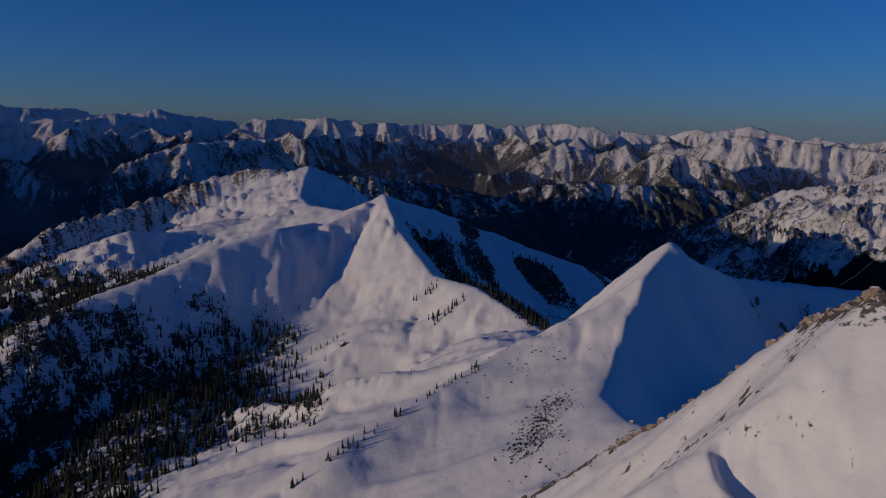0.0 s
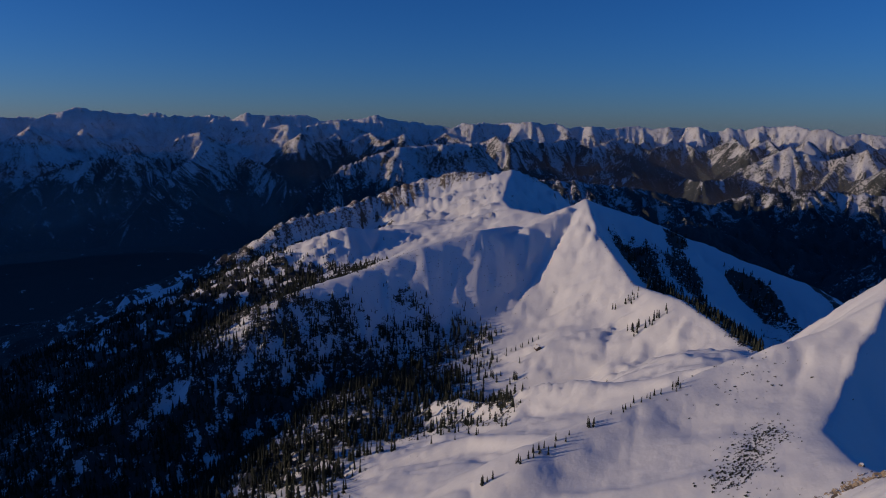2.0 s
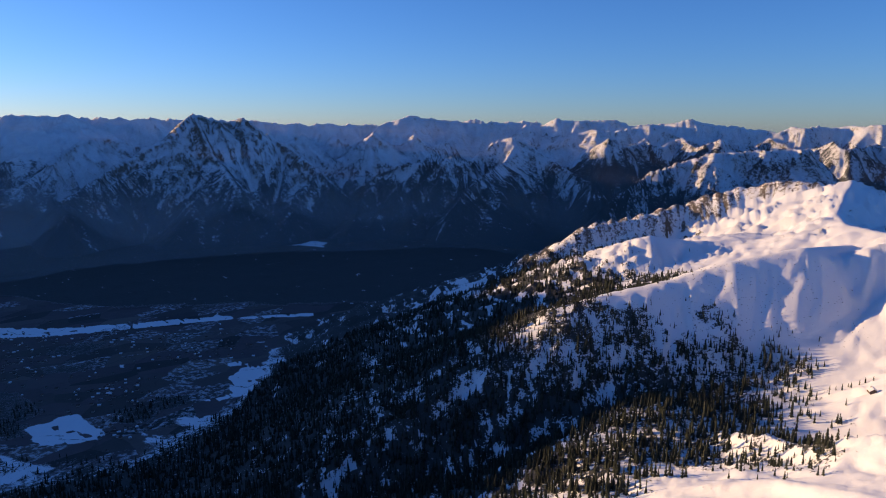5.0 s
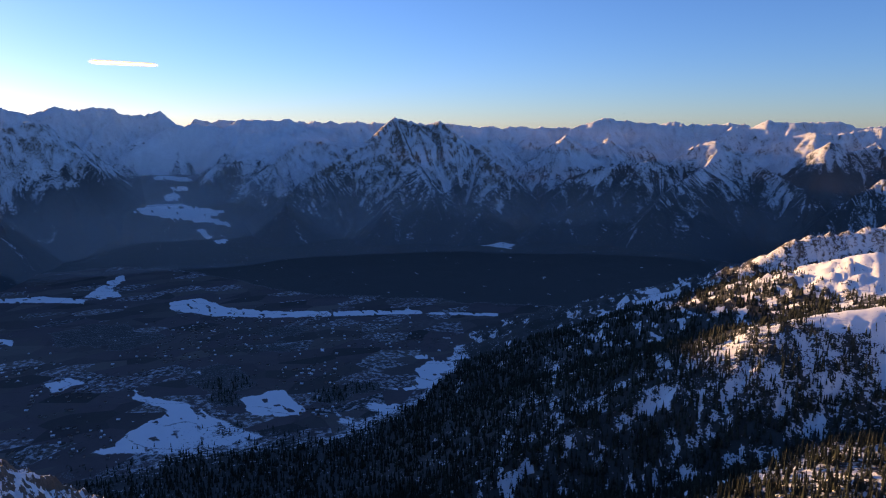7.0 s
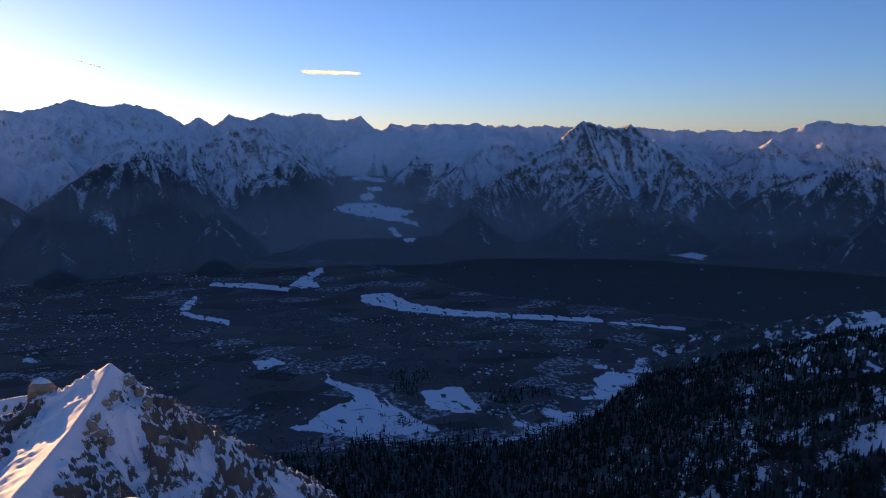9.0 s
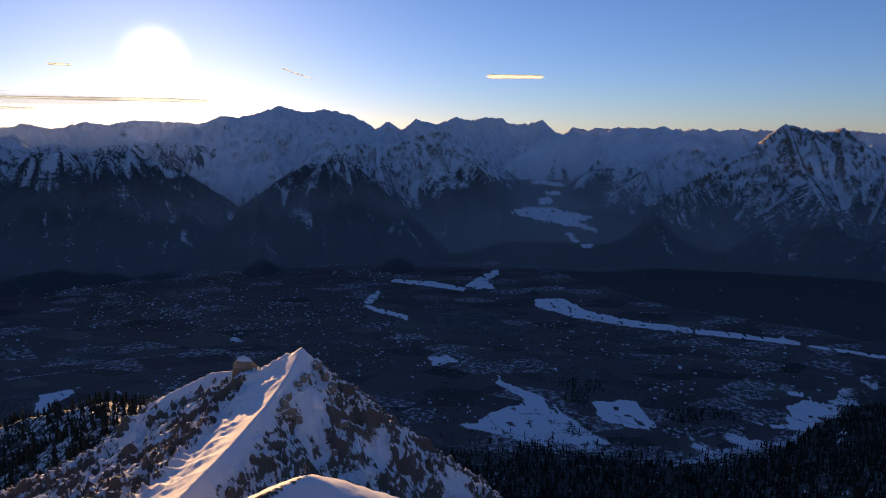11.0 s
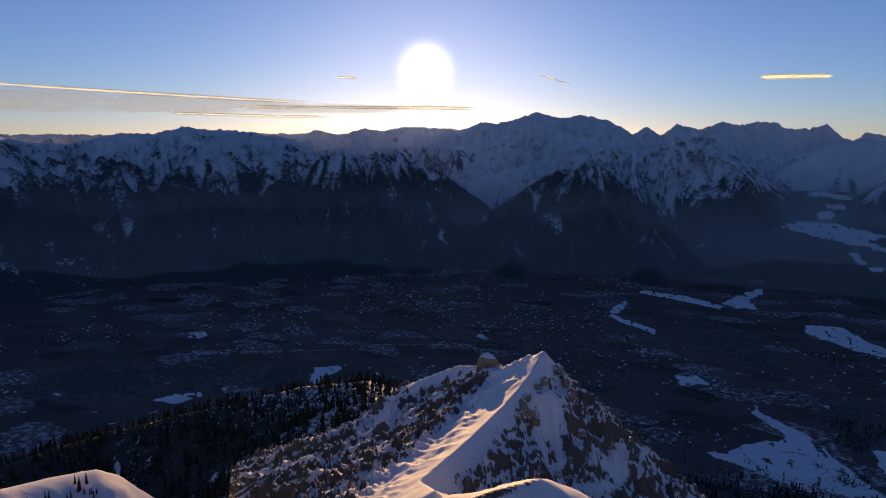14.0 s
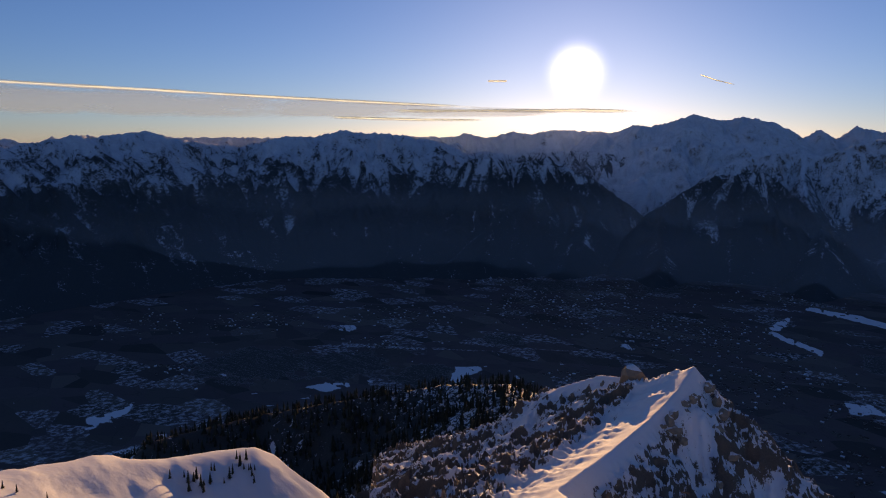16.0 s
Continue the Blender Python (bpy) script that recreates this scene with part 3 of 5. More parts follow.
def woodland(x, y, z):
    """How thickly trees grow at a place of the home mountain: 0 to 1."""
    n = fbm(x / 90, y / 90, 4, 81)
    f = np.maximum(smooth(30, -70, z + 50 * n - np.interp(x, [-650, -480, -380, -250, -140, -80], [385, 362, 338, 316, 296, 255]) + 60 * smooth(960, 1120, y)), smooth(-370, -420, x) * smooth(-150, -200, y) * smooth(360, 330, z))
    low_wood = smooth(-62, -122, x - 0.15 * (y - 500) + 60 * n) * smooth(430, 520, y) * smooth(900, 760, y + 90 * n) * smooth(345, 325, z + 30 * n) * 0.9 * (1 - smooth(-225, -185, x) * smooth(580, 612, y))
    f = np.maximum(f, low_wood)
    bowl = np.exp(-(((x + 110) / 100) ** 2 + ((y - 755) / 95) ** 2))
    f = f * (1 - 0.9 * bowl)
    glade = smooth(0.14, 0.28, fbm((x - 0.5 * y) / 46, (y + 0.5 * x) / 17, 3, 88)) + 0.7 * smooth(0.28, 0.42, fbm(x / 240 + y / 300, y / 90, 3, 89))
    f = f * (1 - (0.92 - 0.4 * smooth(720, 620, y) * smooth(400, 500, y)) * np.clip(glade, 0, 1) * smooth(60, 160, z) * smooth(-200, -60, y) * (1 - 0.4 * smooth(-190, -300, x) * smooth(880, 760, y) * smooth(0, 200, y)))
    deep = smooth(-215, -300, x + 0.35 * (y - 600) + 45 * n) * smooth(800, 720, y) * smooth(330, 420, y) * smooth(305, 275, z)
    f = np.maximum(f, 0.95 * deep * (1 - 0.55 * np.clip(glade, 0, 1)))
    # the shaded flank east of the cross ridge: a dark belt under the crest, then strips
    east = x - np.interp(y, [500, 558, 690, 828, 992, 1079], [75, 51, -5, -58, -124, -153])
    belt = smooth(8, 22, east) * smooth(95, 60, east + 25 * n) * smooth(1040, 960, y)
    strips = smooth(60, 100, east) * smooth(0.05, 0.25, grad(east / 48, y / 260, 83) + 0.5 * n) * smooth(1150, 1050, y)
    low = smooth(60, 120, east) * smooth(330, 270, z + 30 * n)
    east = np.clip(np.maximum(np.maximum(belt, strips * 0.9), low), 0, 1) * smooth(540, 600, y) * (east > 0) * smooth(1250, 1150, y)
    return np.clip(np.maximum(f * (east == 0), east), 0, 1) * smooth(-40, 12, z)


# ---- ground ----
VIEW_AZ = np.concatenate([np.arange(-36, 160, 0.2), np.arange(160, 324, 2.0)])
NEAR_R = np.concatenate([[0.2, 4, 12, 20], 30 * np.exp(np.arange(0, math.log(1850 / 30), 0.0096)), np.arange(1866, 3300, 20), np.arange(3300, 4960, 40)])


def build_ground():
    A, R = np.meshgrid(np.radians(VIEW_AZ), NEAR_R, indexing="ij")
    x, y = -R * np.sin(A), R * np.cos(A)
    z, u, d, rock, flat = home_height(x, y)
    gx, gy = slope_of(VIEW_AZ, NEAR_R, blur(z, 4))
    deg = np.degrees(A)
    carve = smooth(330, 620, R) * smooth(2200, 1900, R) * (1 - flat) * np.clip(np.hypot(gx, gy) / 0.5, 0, 1.3)
    cut = np.zeros(x.shape)
    m = carve > 0.01
    cut[m] = gullies(x[m], y[m], gx[m], gy[m], 44.0, 3, 301, 0.55)
    carve = carve * (1 - 0.75 * np.exp(-(((x + 250) / 130) ** 2 + ((y - 840) / 130) ** 2)))
    tall = smooth(1150, 1350, R) * smooth(30, 60, np.degrees(A) + 40)
    z = z + cut * carve * (5.0 + 7.5 * tall) * (0.3 + 0.7 * smooth(0, 30, d))
    st = steepness(VIEW_AZ, NEAR_R, z)
    near_snow = np.exp(-(((x - 55) / 16) ** 2 + ((y - 132) / 18) ** 2))
    rock = np.clip(rock + smooth(1.25, 1.8, st) * 0.75 * (1 - 0.85 * smooth(300, 330, R) * smooth(640, 580, R)) + 0.35 * tall * cut * carve, 0, 1) * (1 - flat) * (1 - near_snow)
    rock = np.maximum(rock, 1.2 * smooth(0.58, 0.66, (EYE_Z - z) / R) * smooth(60, 20, x))   # unseen slopes darkened to rock, to cut light bounced onto the peak
    near = (R > 120) & (R < 300)
    far_off = np.full(x.shape, 99.0)
    for a, b in zip(CREST.p[7:14], CREST.p[8:15]):
        ex, ey = b[:2] - a[:2]
        t = np.clip(((x[near] - a[0]) * ex + (y[near] - a[1]) * ey) / (ex * ex + ey * ey), 0, 1)
        far_off[near] = np.minimum(far_off[near], np.hypot(x[near] - a[0] - t * ex, y[near] - a[1] - t * ey))
    ragged = fbm(x / 6, y / 6, 3, 94)
    rock = np.maximum(rock, 0.9 * smooth(5.0, 1.5, far_off + 7 * ragged))
    wood = woodland(x, y, z)
    wood = np.clip(wood + 0.35 * cut * carve * (wood > 0.05), 0, 1) * (1 - 0.6 * smooth(0.9, 1.3, st))
    belt = (0.95 * smooth(1230, 1130, R + 70 * fbm(x / 60, y / 60, 3, 90)) * smooth(40, 55, deg) * smooth(106, 96, deg))
    strip = np.exp(-(((x - 32 - 0.42 * (y - 320)) / 7) ** 2 + ((y - 320) / 24) ** 2))
    wood = np.maximum(wood, 0.62 * strip)
    snow = snow_cover(x, y) * flat
    far_wood = 1.35 * smooth(0, 90, far_edge(x, y)) * smooth(34, 40, deg) * smooth(97, 93, deg) * smooth(4260, 4080, R + 60 * fbm(x / 70, y / 70, 3, 92)) * (0.95 + 0.5 * fbm(x / 40, y / 40, 3, 99))
    wood = wood * (1 - flat) + flat * np.maximum(np.maximum(valley_wood(x, y) * 0.85, far_wood) * (1 - snow), belt)
    ob = sheet("ground", VIEW_AZ, NEAR_R, z, {"forest": wood * (1 - 0.3 * smooth(1000, 800, R) * smooth(230, 290, z)), "rock": rock, "flow": np.stack([u, d, u * 0], -1), "meadow": flat * (1 - snow * (1 - belt))}, MAT_NEAR, cyclic=True)
    tagged(ob, "snowy mountain ridges falling to a dark valley floor", "ground", kind="structure")
    return {"z": z, "wood": wood, "flat": flat}


GROUND = build_ground()


def on_ground(what, x, y):
    """A value of the ground sheet (z, wood, flat) at places of the plan."""
    x, y = np.asarray(x, float), np.asarray(y, float)
    g = GROUND[what]
    a, r = np.degrees(np.arctan2(-x, y)), np.hypot(x, y)
    a = np.where(a < VIEW_AZ[0], a + 360, a)
    i = np.clip(np.searchsorted(VIEW_AZ, a) - 1, 0, len(VIEW_AZ) - 2)
    j = np.clip(np.searchsorted(NEAR_R, r) - 1, 0, len(NEAR_R) - 2)
    s = np.clip((a - VIEW_AZ[i]) / (VIEW_AZ[i + 1] - VIEW_AZ[i]), 0, 1)
    t = np.clip((r - NEAR_R[j]) / (NEAR_R[j + 1] - NEAR_R[j]), 0, 1)
    return (g[i, j] * (1 - t) + g[i, j + 1] * t) * (1 - s) + (g[i + 1, j] * (1 - t) + g[i + 1, j + 1] * t) * s


def build_rock_peak():
    """The rocky summit on the crest that runs out over the valley."""
    az, rr = np.arange(84, 128, 0.105), np.arange(215, 560, 1.65)
    A, R = np.meshgrid(np.radians(az), rr, indexing="ij")
    x, y = -R * np.sin(A), R * np.cos(A)
    z, u, d, rock = field([PEAK, PEAK_WEST, TWIN], x, y, 3.0)
    gx, gy = slope_of(az, rr, blur(z, 5))
    cut = gullies(x, y, gx, gy, 26.0, 3, 311, 0.55)
    face = fbm(x / 36, y / 26, 4, 64)
    # the smooth snow ramp beside the crest
    south = np.interp(x, PEAK.p[:, 0], PEAK.p[:, 1]) - y
    ramp = smooth(-2, 4, south) * smooth(40, 24, south + 8 * face) * smooth(-428, -415, x)
    rough = smooth(-0.45, 0.15, face) * smooth(1, 14, d) * (1 - 0.93 * ramp)
    z = z + 6.0 * cut * smooth(1, 20, d) * (1 - 0.85 * ramp) + (6.0 * ridged(x / 17, y / 15, 4, 61) + 2.2 * ridged(x / 6, y / 6, 3, 63) - 2) * rough
    st = steepness(az, rr, z)
    rock = np.clip(smooth(0.85, 1.5, st) * (0.25 + 0.75 * rough) + (0.14 + 0.3 * np.clip(cut, -0.6, 1)) * rough, 0, 1) * smooth(1, 5, d)
    pines = 0.42 * smooth(45, 110, d) * smooth(0.0, 0.25, fbm(x / 24, y / 24, 3, 65) + 0.12)
    ground = on_ground("z", x, y)
    ob = sheet("rock_peak", az, rr, z, {"forest": pines, "rock": rock, "flow": np.stack([u, d, u * 0], -1), "meadow": z * 0}, MAT_PEAK, keep=z > ground - 4)
    return tagged(ob, "craggy rock peak with wind-packed snow on its crest", "rock peak"), az, rr, z


ROCK_PEAK, PEAK_AZ, PEAK_R, PEAK_Z = build_rock_peak()


# ---- distant mountains ----
# the side valley that opens between them: its snowy floor by distance, and its two edges as bearings
SIDE_R = [3200, 3450, 3640, 3760, 4240]
SIDE_RIGHT, SIDE_LEFT = [76.0, 77.0, 77.6, 80.1, 80.1], [85.6, 85.5, 85.3, 83.6, 83.9]


def mountain(label, ridges, treeline, daz=0.14, dr=13.0, rocky=0.5, dense=1.0, margin=300.0):
    """A mountain from its crests and spurs, cut off where it meets the valley floor."""
    pts = np.vstack([r.p for r in ridges])
    pr, pa = np.hypot(pts[:, 0], pts[:, 1]), np.degrees(np.arctan2(-pts[:, 0], pts[:, 1]))
    pa = np.where(pa < -60, pa + 360, pa)
    az0, az1, r0, r1 = pa.min() - 3.5, pa.max() + 3.5, pr.min() - margin, pr.max() + 150
    az, rr = np.arange(az0, az1, daz), np.arange(max(r0, 1500), min(r1, 4930), dr)
    A, R = np.meshgrid(np.radians(az), rr, indexing="ij")
    x, y = -R * np.sin(A), R * np.cos(A)
    z, u, d, rock = field(ridges, x, y, 5.0)
    seed = ridges[0].seed
    gx, gy = slope_of(az, rr, blur(z, 3))
    cut = gullies(x, y, gx, gy, 120.0, 4, seed + 300, 0.6)
    z = z + (26 * cut + 7 * ridged(x / 34, y / 34, 3, seed + 305) - 6) * (0.14 + 0.86 * smooth(0, 100, d)) * (0.35 + 0.65 * smooth(20, 220, z))
    foot = smooth(240, 60, z)
    z = z * (1 - foot) + (0.2 * z + 0.8 * blur(z, 9)) * foot
    D = np.degrees(A)
    out = np.maximum(np.maximum(np.interp(R, SIDE_R, SIDE_RIGHT) - D, D - np.interp(R, SIDE_R, SIDE_LEFT)), 0) * R * 0.01745
    if az0 < 86 and az1 > 74:
        side = 0.24 * np.maximum(R - 3000, 0) - 12 + 0.9 * out + 1.2 * np.maximum(R - 4240, 0) + 14 * fbm(x / 60, y / 60, 3, 77) * smooth(0, 90, out)
        z = np.minimum(z, np.where(out < 600, side, 2000))
    st = steepness(az, rr, z)
    n = fbm(x / 200, y / 200, 4, seed + 310)
    rock = np.clip(0.6 * rock + rocky * smooth(0.7, 1.4, st) + 0.2 * cut, 0, 1) * np.interp(R, [4300, 4600], [1.0, 0.75])
    wood = (0.72 * smooth(treeline + 190, treeline - 110, z + 90 * n + 0.15 * np.minimum(d, 250) - 25) + 0.42 * smooth(treeline - 30, treeline - 220, z + 60 * n)) * dense
    wood = wood + 0.5 * cut * (wood > 0.02) * smooth(-40, 120, z)
    if az0 < 86 and az1 > 74:
        wood = np.maximum(wood, 1.25 * smooth(380, 120, out + 120 * n) * smooth(4330, 4120, R + 90 * n) * smooth(390, 240, z + 90 * n))
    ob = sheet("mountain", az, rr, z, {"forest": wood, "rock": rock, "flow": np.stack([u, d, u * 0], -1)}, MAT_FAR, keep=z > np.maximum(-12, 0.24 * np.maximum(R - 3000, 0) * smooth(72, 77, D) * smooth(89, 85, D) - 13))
    return tagged(ob, label, "mountain")


def side_spurs(pts, seed, gap=400.0, steep=0.46, flank=0.95, low=20.0, rock=0.3):
    """Ridges that branch off a crest towards the valley, with smaller ones branching off them."""
    rng = random.Random(seed * 13 + 5)
    out, left = [], gap * 0.4
    for a, b in zip(pts[:-1], pts[1:]):
        a, b = Vector(a), Vector(b)
        n = (b - a).xy.length
        while left < n:
            p = a.lerp(b, left / n)
            inward = -p.xy.normalized()
            along = (b - a).xy.normalized()
            perp = Vector((-along.y, along.x))
            if perp.dot(inward) < 0:
                perp = -perp
            turn = rng.uniform(-0.5, 0.5)
            way = Vector((perp.x * math.cos(turn) - perp.y * math.sin(turn), perp.x * math.sin(turn) + perp.y * math.cos(turn)))
            s = steep * rng.uniform(0.85, 1.2)
            fall = p.z - low
            if fall > 90:
                run = fall / s
                cross = Vector((-way.y, way.x))
                line, bend = [(p.x, p.y, p.z - 3)], 0.0
                for f, g in ((0.1, 0.17), (0.3, 0.40), (0.55, 0.62), (0.8, 0.84), (1.0, 1.0)):
                    bend += rng.uniform(-0.07, 0.07)
                    q = p.xy + way * run * f + cross * run * bend
                    line.append((q.x, q.y, p.z - fall * g))
                out.append(Ridge(line, flank, flank, rock=rock, spur=0.3, pitch=75, fine=4, seed=seed + len(out) + 60, jagged=5, sharp=10, reach=230))
                for k in (2, 3) if p.xy.length < 4250 else ():
                    q = Vector(line[k])
                    sign = rng.choice((-1, 1))
                    w2 = (way + cross * sign * rng.uniform(0.7, 1.2)).normalized()
                    f2 = q.z - low
                    if f2 > 120:
                        r2 = f2 / (steep * 1.2)
                        mid = q.xy + w2 * r2 * 0.5
                        end = q.xy + w2 * r2
                        out.append(Ridge([tuple(q), (mid.x, mid.y, q.z - f2 * 0.55), (end.x, end.y, low)], flank, flank, rock=rock * 0.6, spur=0.3, pitch=60, fine=4, seed=seed + len(out) + 90, sharp=6, reach=150))
            left += gap * rng.uniform(0.7, 1.3)
        left -= n
    return out


def massif(label, rows, treeline, seed, slope=0.95, jag=8.0, gap=400.0, steep=0.46, rock=0.35, extra=(), fill=0.6, **kw):
    """A mountain along a crest of (bearing, distance, height angle), with small summits between the given ones and branching spurs."""
    rng = random.Random(seed)
    pts = []
    for a, b in zip(rows[:-1], rows[1:]):
        n = max(1, round(abs(b[0] - a[0]) / fill))
        for k in range(n):
            q = [a[i] + k / n * (b[i] - a[i]) for i in range(3)]
            p = list(polar(*q))
            if k:
                p[2] += (rng.uniform(-1.0, -0.1) if k % 2 else rng.uniform(-0.4, 0.3)) * jag
                f = 1 + rng.uniform(-0.014, 0.010)
                p[0], p[1] = p[0] * f, p[1] * f
            pts.append(tuple(p))
    pts.append(polar(*rows[-1]))
    main = Ridge(pts, slope, slope, rock=rock, spur=0.35, pitch=110, fine=5, seed=seed, jagged=9, sharp=18)
    more = [Ridge([polar(*r) for r in e], 0.75, 0.75, rock=rock, spur=0.3, pitch=80, fine=4, seed=seed + 7 + i, jagged=6, sharp=14) for i, e in enumerate(extra)]
    return mountain(label, [main, *more, *side_spurs(pts, seed, gap, steep, rock=rock)], treeline, **kw)


def rows_at(r, *ae):
    """Crest rows at one distance from pairs (bearing, height angle)."""
    return [(a, r, e) for a, e in ae]


# treeline set high: dark woods stand in for shade on the lower slopes
massif("far jagged snow range with sunlit summits", rows_at(4600, (-34, -0.8), (-29, -0.8), (-23, -0.6), (-20.5, 0.1), (-15.7, -0.4), (-11, -0.4), (-6.8, 0.1), (-2.3, -0.1), (4.2, 0.0), (8, -0.1)), 380, 21, jag=34, rock=0.3, rocky=0.5, daz=0.12, dr=11.0, fill=1.0)
massif("far jagged snow range with sunlit summits", rows_at(4550, (7, -0.1), (10.8, 0.2), (16.6, 0.2), (20.1, -0.1), (23, 0.2), (25.4, 0.7), (28.5, 0.3), (31, 0.7), (35.6, 0.8), (38, 0.4)), 380, 22, jag=34, rock=0.3, rocky=0.5, daz=0.12, dr=11.0, fill=1.0)
massif("far blue snow range in morning shade", rows_at(4700, (37, 0.5), (42.5, 0.7), (44.5, 0.6), (45.8, 0.8), (47.7, 1.0), (49.5, 0.4), (51.1, 0.3), (53.8, 0.4), (57, 0.4), (60, 0.6), (66, 0.7), (72, 0.8), (80, 0.9)), 60, 23, jag=22)
massif("long blue snow massif with broad summits", rows_at(4650, (80.4, 0.2), (81.4, 0.6), (82.4, 1.5), (83, 1.3), (84.7, 1.15), (85.7, 1.65), (87, 1.7), (88.3, 1.5), (89.5, 1.7), (91, 1.15), (92.6, 1.6), (93.8, 0.7), (94.9, 1.4), (96.2, 0.6)), 140, 24, jag=5)
massif("highest massif of the view, hazy under the sun", rows_at(4600, (96.6, 0.4), (97.1, 0.8), (97.9, 1.9), (100.1, 2.3), (101.5, 2.05), (103.6, 2.5), (105.3, 1.9), (106.6, 1.6), (108, 1.7), (109.3, 1.1), (111.5, 0.9)), 200, 25, jag=6, slope=0.7)
massif("far pale foothills below the sun", rows_at(4780, (108, 1.2), (110.6, 1.2), (114, 1.3), (115.8, 1.0), (117.3, 1.2), (119.5, 0.7), (121.4, 1.0), (122.6, 0.7), (125, 0.7), (131, 0.5), (142, 0.5), (150, 0.3)), 120, 26, jag=8)
massif("low pale hills in the sun's haze", rows_at(4350, (106, -1.2), (110.7, -0.4), (113.3, -0.3), (117.4, -0.7), (119.6, -0.4), (122, -0.9)), 430, 58, jag=6)
massif("long snow-topped range with wooded flanks", [(118.5, 3650, -2.4), (120.3, 3700, -1.2), (121.7, 3800, -0.3), (123.1, 3850, 0.2), (124.7, 3900, 0.5), (126.5, 3900, 0.8), (129.9, 3900, 1.0), (131.5, 3900, 1.15), (133.5, 3900, 0.6), (135.8, 3900, 0.6), (139, 3900, -0.2), (142, 3800, 0.0), (144.3, 3800, 0.4), (146.2, 3800, 0.9), (148.9, 3700, 0.5), (151.2, 3600, 0.5), (154.4, 3500, -0.2), (158, 3400, -0.8)], 450, 27, slope=0.6)
# nearer mountains
massif("broad pyramid mountain with snow and rock bands", [(54, 3500, -4.4), (55.6, 3600, -2.7), (57, 3700, -1.7), (58.1, 3800, -1.1), (59.1, 3850, -0.4), (60.7, 3900, 0.85), (62, 3900, 0.45), (63.1, 3900, 0.8), (64.4, 3880, 1.1), (65.4, 3850, 0.4), (66, 3850, -0.5), (67.1, 3850, -1.1), (67.9, 3800, -1.6), (69.8, 3700, -2.6), (70.9, 3600, -3.3), (72.5, 3450, -4.5), (73.6, 3300, -5.4)], 290, 31, jag=5,
       extra=[[(64.4, 3880, 1.1), (63, 3600, -2.2), (61, 3300, -5)]], rock=0.5, rocky=0.7)
massif("rosy sunlit snow mountain", [(77.2, 3800, -4.6), (75.6, 3880, -3.6), (73.7, 4000, -2.0), (72.4, 4100, -1.0), (71.6, 4150, -0.7), (70.3, 4150, -0.7), (68.7, 4200, -1.1), (67, 4200, -1.9)], 250, 33, jag=4, gap=260)
massif("rounded white snow massif", [(84.5, 4420, -0.7), (82.9, 4450, -0.2), (81.3, 4480, 0.4), (80.1, 4480, 0.5), (78.6, 4450, 0.4), (77.7, 4450, 0.1), (76.7, 4450, 0.9), (73.6, 4450, 0.8), (72.8, 4450, 1.0), (71.6, 4450, 0.3), (69.5, 4450, -0.8)], 330, 34, jag=2, rock=0.1, rocky=0.25, slope=0.7)
massif("snowy twin peak with wooded foot", [(43.5, 3650, -4.1), (42.4, 3700, -2.5), (40.7, 3800, -1.1), (39.1, 3800, -0.7), (38.1, 3800, -1.1), (36.2, 3750, -2.3), (35.1, 3700, -3.0), (33.7, 3550, -3.8), (31.9, 3400, -5.0)], 330, 35, jag=4,
       extra=[[(38.6, 3800, -1.0), (39.7, 3600, -2.7), (42, 3350, -4.2), (44, 3150, -6.5)]])
massif("low wooded snow ridge with a lit end", rows_at(3550, (52, -5.0), (50.5, -4.0), (48.4, -2.9), (45.6, -2.6), (44, -2.3), (42.3, -2.8), (41, -4.2)), 350, 36, jag=5)
massif("pale snow summits behind the twin peak", rows_at(4350, (37, -1.6), (34.4, -0.5), (32.9, -0.1), (31.2, -0.2), (30, 0.0), (28.3, 0.3), (26.5, -0.4), (24, -1.2)), 120, 57, jag=8)
massif("steep wooded snow mountain across the valley", [(17, 3500, -1.4), (21, 3450, -1.6), (24, 3400, -1.9), (28.1, 3300, -3.3), (30.5, 3150, -5.2), (33, 3000, -7.5)], 330, 37)
massif("snow mountain with flat-topped summit", [(82.7, 4120, -4.0), (84, 4060, -3.0), (85.6, 4000, -2.3), (86.8, 4000, -1.7), (88.4, 3950, -0.8), (89.1, 3950, -0.4), (90, 3950, 0.6), (91.1, 3950, 0.7), (92.8, 3950, 0.2), (94.6, 3950, -0.5), (97, 3950, -0.3), (100, 3950, -0.8), (102, 3900, -1.8)], 350, 38, jag=3, rocky=0.6)
massif("dark wooded pyramid hill streaked with snow", [(106.8, 3250, -5.5), (105.9, 3350, -4.8), (104, 3400, -3.5), (101.5, 3500, -2.1), (99.7, 3500, -1.9), (98.4, 3500, -1.6), (97.3, 3480, -2.4), (95.9, 3450, -3.7), (94, 3350, -5.3), (92, 3250, -7)], 470, 39, jag=3)
massif("dark wooded hill with two low tops", [(127.5, 3300, -6.3), (125.2, 3400, -4.0), (122.8, 3500, -1.9), (120.3, 3550, -0.95), (118.4, 3550, -1.0), (116.9, 3550, -1.4), (115.6, 3550, -1.1), (114.6, 3550, -0.8), (113.3, 3550, -1.5), (111.2, 3500, -2.4), (109.1, 3450, -3.8), (107.5, 3400, -4.9), (105.5, 3300, -6.5)], 480, 40, jag=3)
